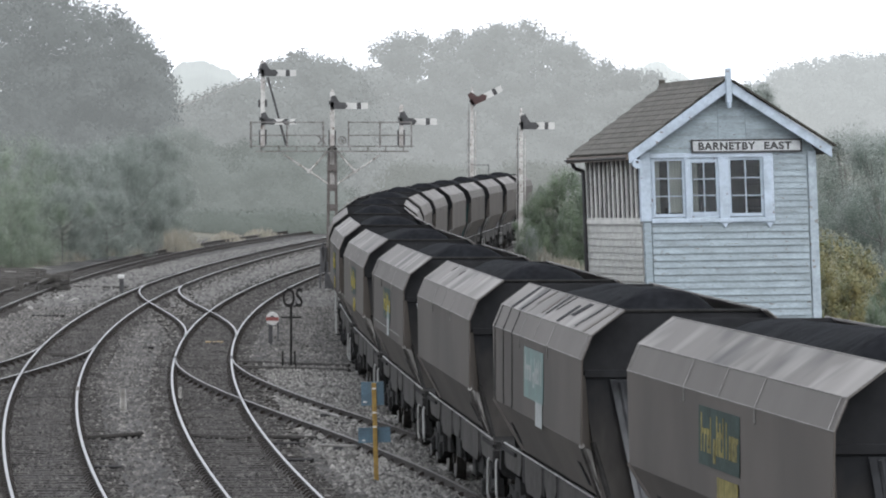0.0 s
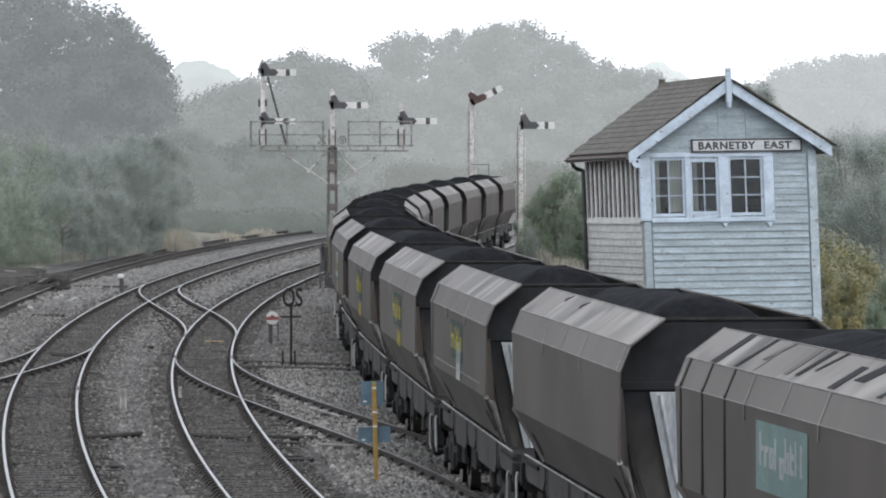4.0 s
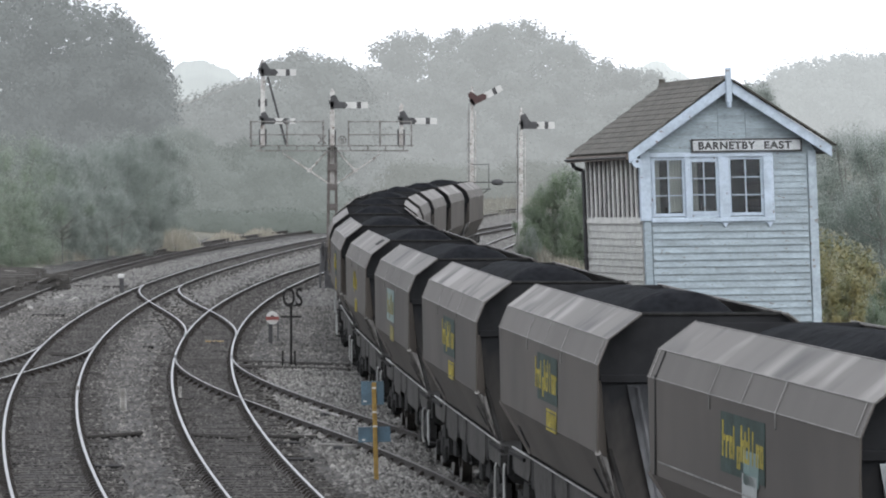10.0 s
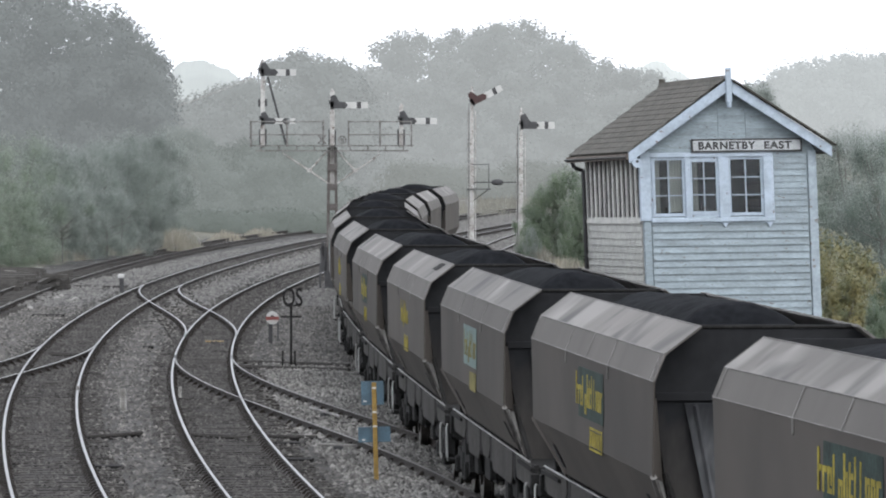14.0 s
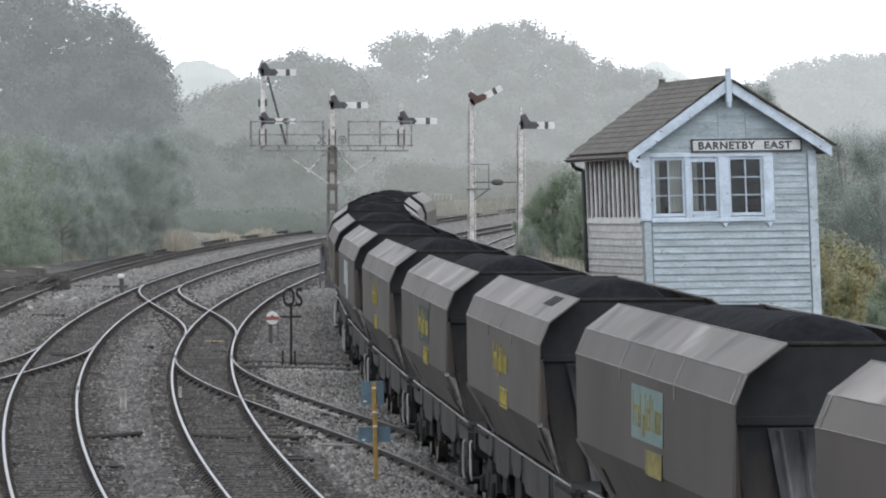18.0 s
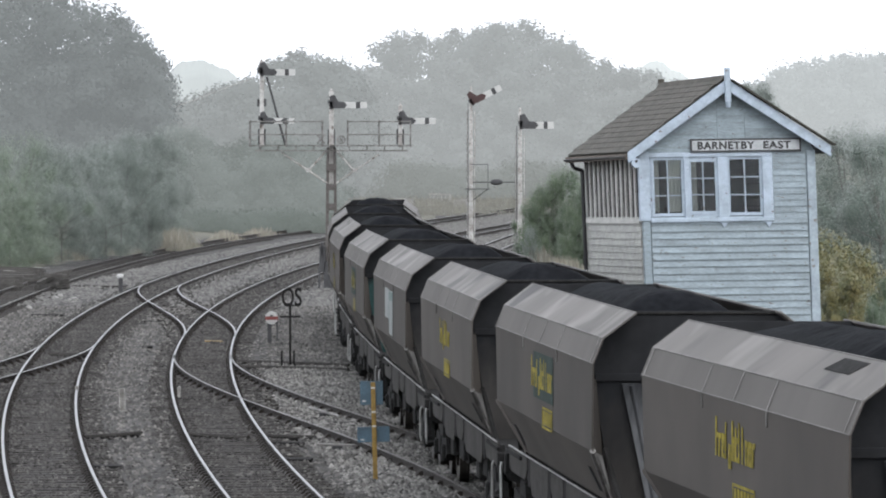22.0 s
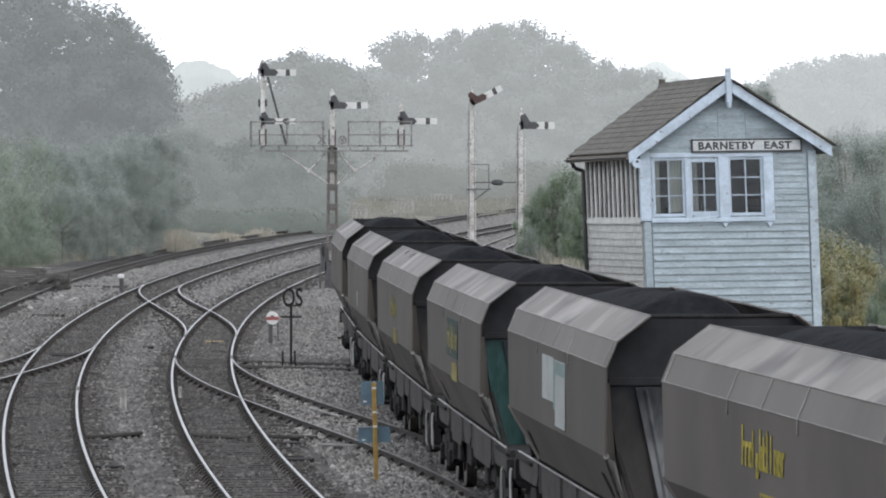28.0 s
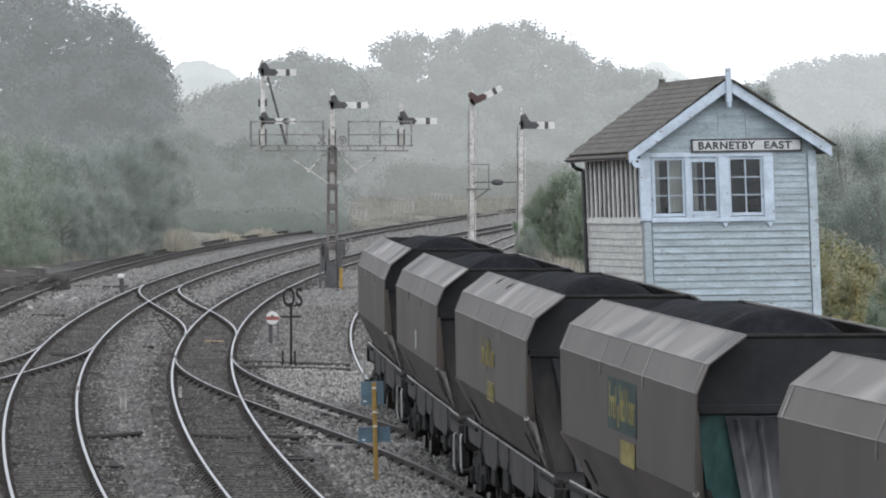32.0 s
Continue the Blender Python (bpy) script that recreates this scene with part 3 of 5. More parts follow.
                    (960, 262, 1.4, 1.1, 600), (1005, 255, 1.6, .8, 400)), "pale dry grass standing beside the line", M["straw"], 31)
tufts("weed_bank", tuple((x, 352 + (x - 600) * .4 + (x * 11 % 32), 2.2, .3 + (x * 13 % 10) * .04, 240) for x in range(590, 900, 14)), "brown weeds between the gates and the line", M["weeds"], 33)
tufts("reed_bank", tuple((x, 474 + (x * 5 % 24), 3.6, .55 + (x * 17 % 10) * .06, 170) for x in range(610, 950, 16)) + tuple((x, 430 + (x * 7 % 40), 4.0, .4 + (x * 13 % 10) * .08, 200) for x in range(600, 940, 28)), "faded reeds and weeds on the far bank", M["weeds"], 32)


# ---- far hills, lost in the mist ----
def hill(name, pts, d, glow, seed):
    """A wooded skyline at distance d, a long rounded mass with a bumpy top."""
    rng = random.Random(seed)
    vs, fs = [], []
    n = 160
    x0, x1 = pts[0][0], pts[-1][0]
    for i in range(n + 1):
        x = x0 + (x1 - x0) * i / n
        j = max(k for k in range(len(pts) - 1) if pts[k][0] <= x)
        u = (x - pts[j][0]) / (pts[j + 1][0] - pts[j][0])
        top = pts[j][1] + (pts[j + 1][1] - pts[j][1]) * ease(u) + 5 * noise.noise((x * .04, seed, 0)) + 3 * noise.noise((x * .15, seed, 3))
        zt = EYE_Z - (top - 240) * d / 10045
        for q, (dy, fz) in enumerate(((0, -.1), (4, .45), (14, .8), (30, 1.0), (80, .6))):
            vs.append((px_place(x, d), d + dy + .6 * noise.noise((x * .03, q, seed)), zt * fz))
    for i in range(n):
        for q in range(4):
            a = i * 5 + q
            fs.append((a, a + 5, a + 6, a + 1))
    me = bpy.data.meshes.new(name)
    me.from_pydata(vs, [], fs)
    # Haze over the hill is glow in its own material.
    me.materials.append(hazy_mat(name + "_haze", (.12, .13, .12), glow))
    me.shade_smooth()
    tagged(new(name, me), "wooded hills faint in the distance", "hill", kind="structure")


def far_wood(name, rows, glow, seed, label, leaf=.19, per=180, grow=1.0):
    """Wooded distance: crowns of many leaf clumps, the mist added as glow."""
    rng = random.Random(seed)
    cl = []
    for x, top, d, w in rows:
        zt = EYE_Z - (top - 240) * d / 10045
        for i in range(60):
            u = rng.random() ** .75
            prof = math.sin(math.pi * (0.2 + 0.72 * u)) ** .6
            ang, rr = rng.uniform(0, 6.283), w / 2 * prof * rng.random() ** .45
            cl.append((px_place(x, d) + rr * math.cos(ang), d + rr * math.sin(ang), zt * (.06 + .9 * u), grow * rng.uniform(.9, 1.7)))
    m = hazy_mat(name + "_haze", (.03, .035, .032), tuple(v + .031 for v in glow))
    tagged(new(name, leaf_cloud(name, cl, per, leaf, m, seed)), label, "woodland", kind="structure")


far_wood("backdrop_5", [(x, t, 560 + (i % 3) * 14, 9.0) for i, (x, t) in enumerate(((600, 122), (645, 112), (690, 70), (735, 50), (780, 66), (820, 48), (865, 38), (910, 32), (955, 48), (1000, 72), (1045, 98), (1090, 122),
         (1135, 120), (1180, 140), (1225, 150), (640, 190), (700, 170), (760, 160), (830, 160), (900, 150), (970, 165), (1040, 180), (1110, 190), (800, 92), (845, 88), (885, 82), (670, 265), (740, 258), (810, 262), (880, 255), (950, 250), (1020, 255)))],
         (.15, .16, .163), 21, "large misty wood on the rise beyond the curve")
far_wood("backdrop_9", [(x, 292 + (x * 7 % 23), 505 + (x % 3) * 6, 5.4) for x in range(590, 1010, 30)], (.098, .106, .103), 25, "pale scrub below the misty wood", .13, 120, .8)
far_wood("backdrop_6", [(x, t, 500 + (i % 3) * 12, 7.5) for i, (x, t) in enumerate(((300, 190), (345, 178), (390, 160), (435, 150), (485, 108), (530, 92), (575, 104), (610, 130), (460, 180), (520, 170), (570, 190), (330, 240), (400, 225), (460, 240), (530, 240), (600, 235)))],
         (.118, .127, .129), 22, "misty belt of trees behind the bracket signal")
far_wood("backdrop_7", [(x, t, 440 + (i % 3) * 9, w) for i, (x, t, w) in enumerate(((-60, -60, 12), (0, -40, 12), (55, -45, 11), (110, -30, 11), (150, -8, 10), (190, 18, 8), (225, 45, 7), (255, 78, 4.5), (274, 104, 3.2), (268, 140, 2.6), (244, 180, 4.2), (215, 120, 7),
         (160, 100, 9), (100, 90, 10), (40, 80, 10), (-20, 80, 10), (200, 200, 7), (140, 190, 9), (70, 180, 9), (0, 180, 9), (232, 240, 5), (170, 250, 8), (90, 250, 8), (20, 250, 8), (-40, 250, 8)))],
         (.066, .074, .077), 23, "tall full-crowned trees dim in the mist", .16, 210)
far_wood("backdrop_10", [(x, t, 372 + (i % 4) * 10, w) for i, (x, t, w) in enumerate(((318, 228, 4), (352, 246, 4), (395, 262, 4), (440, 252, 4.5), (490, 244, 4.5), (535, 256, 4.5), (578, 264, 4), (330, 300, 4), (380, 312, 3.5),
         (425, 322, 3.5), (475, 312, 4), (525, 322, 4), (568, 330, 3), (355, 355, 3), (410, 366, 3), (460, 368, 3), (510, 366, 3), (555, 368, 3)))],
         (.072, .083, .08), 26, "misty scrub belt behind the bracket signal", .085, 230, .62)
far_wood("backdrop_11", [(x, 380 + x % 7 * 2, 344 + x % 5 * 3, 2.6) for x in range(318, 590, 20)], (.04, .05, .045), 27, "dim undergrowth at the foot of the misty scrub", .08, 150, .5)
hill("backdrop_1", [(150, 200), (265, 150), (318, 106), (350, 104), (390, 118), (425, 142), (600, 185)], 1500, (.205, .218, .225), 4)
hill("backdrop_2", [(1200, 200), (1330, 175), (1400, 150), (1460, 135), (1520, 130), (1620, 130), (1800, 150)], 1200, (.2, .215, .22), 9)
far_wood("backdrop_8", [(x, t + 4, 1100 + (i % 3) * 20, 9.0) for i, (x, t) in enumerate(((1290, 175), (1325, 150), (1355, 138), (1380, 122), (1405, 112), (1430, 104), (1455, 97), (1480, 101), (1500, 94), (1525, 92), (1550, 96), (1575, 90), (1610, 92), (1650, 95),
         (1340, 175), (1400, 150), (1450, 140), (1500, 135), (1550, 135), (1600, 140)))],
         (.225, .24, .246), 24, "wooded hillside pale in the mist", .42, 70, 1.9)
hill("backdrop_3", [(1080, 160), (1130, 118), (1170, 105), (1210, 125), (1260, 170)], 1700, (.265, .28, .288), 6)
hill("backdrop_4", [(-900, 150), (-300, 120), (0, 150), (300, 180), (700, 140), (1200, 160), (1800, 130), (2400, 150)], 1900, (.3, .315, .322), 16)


# ---- signal box ----
def signal_box():
    W, L = 4.02, 7.5
    root = thing("signal_box", pose(4.69, 131.0, 0, -0.8, -0.7, 8.7), "leaning pale blue weatherboarded signal box with slate roof", "signal box")

    def rack(bm):
        for v in bm.verts:
            v.co.x = v.co.x * 1.015 - 0.023 * (v.co.z - 3.9)
        return bm

    def add(name, bm, m, parent=root, label="", bevel=0.0):
        return part(name, rack(bm), m, parent, label, bevel)

    def box(name, lo, hi, m, parent=root, label="", bevel=0.0):
        return add(name, bx(B(), [(a + b) / 2 for a, b in zip(lo, hi)], [abs(b - a) for a, b in zip(lo, hi)]), m, parent, label, bevel)

    # frame walls behind the boarding
    front = box("front_wall", (0.02, .03, -.3), (W - .02, .13, 3.95), M["board"])
    box("front_wall", (2.85, .03, 3.95), (W - .02, .13, 5.5), M["board"])
    bm = B()
    prism(bm, [(0.02, 5.42), (W - .02, 5.42), (W - .02, 5.58), (W / 2 + .08, 7.0), (W / 2, 7.0)], 1, .03, .13)
    gable = add("gable_wall", bm, M["board"])
    left = box("side_wall", (.03, .1, -.3), (.13, L - .02, 3.85), M["side_board"], label="cream-painted side wall")
    box("side_wall", (W - .13, .1, -.3), (W - .03, L - .02, 5.5), M["board"])
    box("rear_wall", (.02, L - .12, -.3), (W - .02, L - .02, 5.5), M["board"])
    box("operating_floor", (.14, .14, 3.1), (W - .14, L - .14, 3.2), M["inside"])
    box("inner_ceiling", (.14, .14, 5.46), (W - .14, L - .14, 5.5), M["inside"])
    # Unseen linings added to keep the room dark behind the windows.
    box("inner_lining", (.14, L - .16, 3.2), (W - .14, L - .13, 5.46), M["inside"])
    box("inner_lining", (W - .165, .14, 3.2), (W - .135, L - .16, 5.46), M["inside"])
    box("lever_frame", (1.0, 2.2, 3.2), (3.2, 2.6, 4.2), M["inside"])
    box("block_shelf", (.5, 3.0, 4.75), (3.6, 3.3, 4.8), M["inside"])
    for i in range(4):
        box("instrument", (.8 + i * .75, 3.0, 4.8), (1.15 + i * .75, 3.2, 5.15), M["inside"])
    # lapped boards
    rng = random.Random(5)
    z = -.25
    while z < 3.88:
        cut = [.19, rng.uniform(.8, 3.1), W - .19] if rng.random() < .6 else [.19, W - .19]
        for a, b in zip(cut, cut[1:]):
            bm = B()
            prism(bm, [(-.042 + rng.uniform(-.006, .006), z - .02), (.03, z), (.03, z + .163), (-.002, z + .163)], 0, a + .003, b - .003)
            add("weatherboard", bm, M["board"], front)
        cut = [.14, rng.uniform(2, 5.5), L - .1]
        for a, b in zip(cut, cut[1:]):
            bm = B()
            prism(bm, [(-.03, z - .015), (.03, z), (.03, z + .165), (-.006, z + .165)], 1, a + .003, b - .003)
            add("weatherboard", bm, M["side_board"], left)
        z += .163
    z = 3.93
    while z < 5.4:
        bm = B()
        prism(bm, [(-.028, z - .012), (.03, z), (.03, z + .14), (-.006, z + .14)], 0, 3.03, W - .19)
        add("weatherboard", bm, M["board"], front)
        z += .142
    z = 5.42
    while z < 6.85:
        half = (7.0 - z) / 1.58 * W / 2
        half_r = min((7.06 - z) / 1.52 * W / 2, W / 2)
        for a, b in ((-half, -.22), (-.21, .42), (.43, half_r)):
            a, b = max(a, -half), min(b, half_r)
            if b - a > .05:
                bm = B()
                prism(bm, [(-.022, z - .01), (.03, z), (.03, z + .15), (-.006, z + .15)], 0, W / 2 + a, W / 2 + b)
                add("weatherboard", bm, M["board"], gable)
        z += .152
    # corner posts and window trim
    for a, b, lo, mt in ((-.06, .18, 3.9, "trim"), (W - .17, W + .03, -.3, "pale_post")):
        box("corner_post", (a, -.055, lo), (b, .12, 5.5), M[mt], bevel=.012)
    box("corner_post", (.0, -.04, -.3), (.17, .12, 3.88), M["board"], bevel=.01)
    box("window_head", (.18, -.05, 5.36), (3.04, .1, 5.47), M["trim"], bevel=.01)
    box("window_sill", (.18, -.09, 3.86), (3.04, .1, 3.96), M["trim"], bevel=.012)
    for a, b, lo in ((.98, 1.1, 3.96), (1.76, 2.0, 3.84), (2.8, 3.04, 3.84)):
        box("pilaster", (a, -.07, lo), (b, .1, 5.36), M["trim"], bevel=.012)
    box("frame_packing", (1.1, .0, 5.31), (1.76, .08, 5.36), M["trim"])
    box("frame_packing", (1.1, .0, 3.96), (1.76, .08, 4.04), M["trim"])
    for x in (.18, .21):
        box("frame_packing", (x, .02, 3.96), (x + .028, .08, 5.36), M["trim"])
    for a in (1.81, 2.85):
        bm = B()
        prism(bm, [(a, 3.84), (a + .14, 3.84), (a + .07, 3.72)], 1, -.075, 0)
        add("bracket", bm, M["trim"])
    # sash windows, three rows of two panes
    for x0, x1, z0, z1, y in ((.24, .98, 4.0, 5.36, 0), (1.1, 1.76, 4.04, 5.31, -.02), (2.0, 2.8, 4.0, 5.36, 0)):
        win = box("window", (x0, y + .005, z0), (x1, y + .03, z0 + .07), M["trim"])
        box("frame_rail", (x0, y, z1 - .06), (x1, y + .03, z1), M["trim"], win)
        for a in (x0, x1 - .055):
            box("frame_stile", (a, y, z0 + .07), (a + .055, y + .03, z1 - .06), M["trim"], win)
        xm = (x0 + x1) / 2
        box("glazing_bar", (xm - .014, y + .002, z0 + .07), (xm + .014, y + .028, z1 - .06), M["trim"], win)
        hh = (z1 - .06 - z0 - .07) / 3
        for k in (1, 2):
            for a, b in ((x0 + .055, xm - .014), (xm + .014, x1 - .055)):
                box("glazing_bar", (a, y + .003, z0 + .07 + hh * k - .013), (b, y + .027, z0 + .07 + hh * k + .013), M["trim"], win)
        for k in range(3):
            for a, b in ((x0 + .055, xm - .014), (xm + .014, x1 - .055)):
                g = box("pane", (a, y + .013, z0 + .07 + hh * k), (b, y + .016, z0 + .07 + hh * (k + 1)), M["glass"], win)
                g.visible_shadow = False
    for a, b in ((.3, .42), (.62, .92), (1.18, 1.3)):
        bm = B()
        n = 14
        pts = [(a + (b - a) * i / n, .1 + .012 * math.sin(i * 2.1)) for i in range(n + 1)]
        prism(bm, pts + [(p[0], p[1] + .006) for p in pts[::-1]], 2, 4.1, 5.3)
        add("curtain", bm, M["curtain"], label="pale drawn curtain")
    # the glazed side: close-set uprights over a sill
    box("side_sill", (-.06, .14, 3.84), (.13, L - .1, 3.94), M["upright"])
    box("side_head", (-.04, .14, 5.34), (.13, L - .1, 5.5), M["upright"])
    n = 12
    for i in range(n + 1):
        y = .16 + (L - .46) * i / n
        wide = .2
        box("upright", (-.012, y, 3.94), (.1, y + wide, 5.34), M["upright"], bevel=.008)
        if i < n:
            # Dark panel in place of glass, painted as an unlit window.
            box("shutter_panel", (.03, y + wide, 3.94), (.05, y + (L - .46) / n, 5.34), M["inside"], label="dark panel standing in for window glass")
    # roof
    e, rise, over = 2.34, 1.66, .28
    for sgn in (-1, 1):
        rise = 1.66 if sgn < 0 else 1.57
        bm = B()
        c = W / 2
        plate(bm, [(c, -over, 7.14), (c + sgn * e, -over, 7.14 - rise), (c + sgn * e, L + over, 7.14 - rise), (c, L + over, 7.14)], .06 * -sgn)
        slope = add("roof_slope", bm, M["slate"])
        slope_len = math.hypot(e, rise)
        rows = 13
        sl = B()
        bx(sl, (0, 0, 0), (slope_len / rows + .03, .335, .012))
        me = mesh_of("slate", sl, M["slate"])
        joined = B()
        for r in range(rows):
            u = (r + .5) / rows
            for j in range(23):
                y = -over + .17 + j * .345 + (.17 if r % 2 else 0)
                if y > L + over - .1:
                    continue
                zz = 7.14 - rise * u + .03
                xx = c + sgn * e * u
                m = pose(xx - .023 * (zz - 3.9) + .02 * sgn, y, zz, 0, sgn * math.degrees(math.atan2(rise, e)) - sgn * 2.2, rng.uniform(-.5, .5))
                if sgn < 0:
                    s = part("slate", me, None, slope)
                    s.matrix_basis = m
                else:
                    bx(joined, (0, 0, 0), (slope_len / rows + .03, .335, .012), m)
        if sgn > 0:
            tagged(part("slate_courses", joined, M["slate"], slope), kind="stuff")
        else:
            joined.free()
        bm = B()
        d = Vector((sgn * e, 0, -rise)).normalized()
        up = Vector((-d.z * -1 * sgn, 0, abs(d.x)))
        p0, p1 = Vector((c, -over - .04, 7.155)), Vector((c + sgn * (e + .02), -over - .04, 7.155 - rise - .01))
        plate(bm, [p0, p1, p1 + Vector((0, 0, -.25)), p0 + Vector((0, 0, -.27))], .05 * sgn)
        add("bargeboard", bm, M["trim"], bevel=.008)
        if sgn > 0:
            bm = B()
            q0, q1 = Vector((c + .1, -over - .13, 7.12)), Vector((c + e + .1, -over - .13, 7.2 - rise - .045))
            plate(bm, [q0, q1, q1 + Vector((0, .3, 0)), q0 + Vector((0, .3, 0))], .035)
            add("verge_capping", bm, M["slate"], label="dark row of slates over the board")
        if sgn < 0:
            bm = B()
            rod(bm, (c + sgn * (e - .16), -over - .1, 7.14 - rise - .24), (c + sgn * (e - .16), -over - .02, 7.14 - rise - .24), .11, n=16)
            scroll = add("bargeboard_scroll", bm, M["trim"])
            bm = B()
            rod(bm, (c + sgn * (e - .16), -over - .106, 7.14 - rise - .2), (c + sgn * (e - .16), -over - .1, 7.14 - rise - .2), .035, n=12)
            add("scroll_eye", bm, M["ink"], scroll)
        bm = B()
        plate(bm, [(c + sgn * (e + .03), -over - .02, 7.14 - rise - .02), (c + sgn * (e + .03), L + over, 7.14 - rise - .02), (c + sgn * (e + .03), L + over, 7.14 - rise - .16), (c + sgn * (e + .03), -over - .02, 7.14 - rise - .16)], .03)
        add("fascia", bm, M["bare"], label="weathered bare fascia board")
        bm = B()
        y0, y1 = -over, L + over
        prism(bm, [(c + sgn * (e + .05) + .06 * math.cos(a), 7.14 - rise - .08 + .06 * math.sin(a)) for a in np.linspace(math.pi, 2 * math.pi, 8)] +
              [(c + sgn * (e + .05) + .05 * math.cos(a), 7.14 - rise - .075 + .05 * math.sin(a)) for a in np.linspace(2 * math.pi, math.pi, 8)], 1, y0, y1)
        add("gutter", bm, M["gutter"])
    bm = B()
    prism(bm, [(W / 2 - .12, 7.12), (W / 2 + .12, 7.12), (W / 2 + .05, 7.25), (W / 2 - .05, 7.25)], 1, -over, L + over)
    add("ridge", bm, M["slate"])
    box("ridge_stub", (W / 2 - .07, L + .15, 7.2), (W / 2 + .07, L + .28, 7.34), M["slate"])
    box("finial", (W / 2 - .065, -over - .12, 6.62), (W / 2 + .065, -over, 7.42), M["trim"], bevel=.015)
    bm = B()
    rod(bm, (W / 2, -over - .06, 6.5), (W / 2, -over - .06, 6.63), .05, .06)
    add("finial_drop", bm, M["trim"])
    # rainwater pipe
    bm = B()
    rod(bm, (-.36, L - .3, 5.36), (-.3, L - .3, 5.2), .05)
    rod(bm, (-.3, L - .3, 5.2), (-.09, L - .3, 5.12), .05)
    rod(bm, (-.09, L - .3, 5.14), (-.09, L - .3, -.2), .05)
    add("rainwater_pipe", bm, M["gutter"])
    # name board
    board = box("name_board", (1.15, -.09, 5.47), (3.72, -.045, 5.78), M["ink"], label="white name board lettered BARNETBY EAST, black frame")
    box("sign_face", (1.19, -.096, 5.51), (3.68, -.09, 5.74), M["sign"], board)
    for word, x0, x1 in (("BARNETBY", 1.33, 2.66), ("EAST", 2.88, 3.52)):
        cu = bpy.data.curves.new("letters", "FONT")
        cu.body, cu.size, cu.extrude, cu.space_character, cu.offset = word, .22, .004, 1.12, .0035
        tmp = new("letters", cu)
        bpy.context.view_layer.update()
        me = bpy.data.meshes.new_from_object(tmp)
        bpy.data.objects.remove(tmp)
        co = np.array([v.co[:] for v in me.vertices])
        lo, hi = co.min(0), co.max(0)
        for v in me.vertices:
            p = v.co.copy()
            zz = 5.54 + (p.y - lo[1]) / (hi[1] - lo[1]) * .17
            v.co = (x0 + (p.x - lo[0]) / (hi[0] - lo[0]) * (x1 - x0) - .023 * (zz - 3.9), -.1 - p.z, zz)
        me.materials.append(M["ink"])
        part("letters", me, None, board)
        for dx, dz, dy in ((.015, 0, .0015), (.007, .006, .0025), (.007, -.006, .0035)):  # further coats of paint thicken the strokes
            coat = me.copy()
            for v in coat.vertices:
                v.co.x += dx
                v.co.y += dy
                v.co.z += dz
            part("letters", coat, None, board)
    return root


signal_box()


# ---- signals ----
def arm(parent, x, y, z, length, tilt=0.0, fishtail=False, s=1.0, red=False):
    """A semaphore arm seen from behind: dark spectacle, white blade with a black band."""
    m = pose(x, y, z, 0, -tilt, 0)
    a = part("semaphore_arm", bx(B(), (0, 0, 0), (.12, .06, .3 * s), m), M["iron"], parent)
    bm = B()
    prism(bm, [(.02, -.12 * s), (.5 * s, -.13 * s), (.62 * s, 0), (.5 * s, .13 * s), (.28 * s, .13 * s), (.12 * s, .42 * s), (-.06, .36 * s), (-.08, -.05)], 1, -.03, .01)
    bm.transform(m)
    part("spectacle", bm, M["arm_red"] if red else M["iron"], a, bevel=.01)
    w = .125 * s
    x0, xb, xc, x1 = .48 * s, length * .69, length * .81, length
    for nm, p, q, mt in (("blade", x0, xb, "arm_white"), ("blade_band", xb, xc, "iron"), ("blade_tip", xc, x1, "arm_white")):
        bm = B()
        if nm == "blade_band" and fishtail:
            prism(bm, [(p - .04, -w), (q - .02, -w), (q - .16, 0), (q - .02, w), (p - .04, w), (p - .18, 0)], 1, .002, .032)
        elif nm == "blade_tip" and fishtail:
            prism(bm, [(p, -w), (q, -w), (q - .12, 0), (q, w), (p, w)], 1, .01, .03)
        else:
            prism(bm, [(p, -w), (q, -w), (q, w), (p, w)], 1, .01, .03)
        bm.transform(m)
        part(nm, bm, M[mt], a)
    lamp = B()
    bx(lamp, (-.1, .06, .12), (.07, .12, .14), m)
    part("signal_lamp", lamp, M["iron"], a)
    return a


def lattice_post(parent, x, y, z0, z1, w0, w1, m, step=0.78):
    """Four corner angles tied by batten plates."""
    post = part("lattice_post", bx(B(), (x, y, z0), (w0 * 1.3, w0 * 1.3, .2)), m, parent)
    for i in (-1, 1):
        for j in (-1, 1):
            bm = B()
            a, b = Vector((x + i * w0 / 2, y + j * w0 / 2, z0)), Vector((x + i * w1 / 2, y + j * w1 / 2, z1))
            for u, v in (((0, 0), (-i * .09, 0)), ((0, 0), (0, -j * .09))):
                o, p = Vector((u[0], u[1], 0)), Vector((v[0], v[1], 0))
                plate(bm, [a + o, b + o, b + p, a + p], .014)
            part("corner_angle", bm, m, post)
    z = z0 + .9
    while z < z1 - .1:
        w = w0 + (w1 - w0) * (z - z0) / (z1 - z0)
        for j in (-1, 1):
            part("batten_plate", bx(B(), (x, y + j * (w / 2 + .012), z), (w, .014, .26)), m, post)
            part("batten_plate", bx(B(), (x + j * (w / 2 + .012), y, z), (.014, w, .26)), m, post)
        z += step
    return post


def bracket_signal():
    d, s = 222.9, 45.06
    root = thing("bracket_signal", pose(px_place(588, d), d, .03), "rusty bracket signal with white dolls and semaphore arms", "railway signal")

    def q(x, y, dy=0.0):
        return Vector(((x - 588) / s, dy, (505 - y) / s))
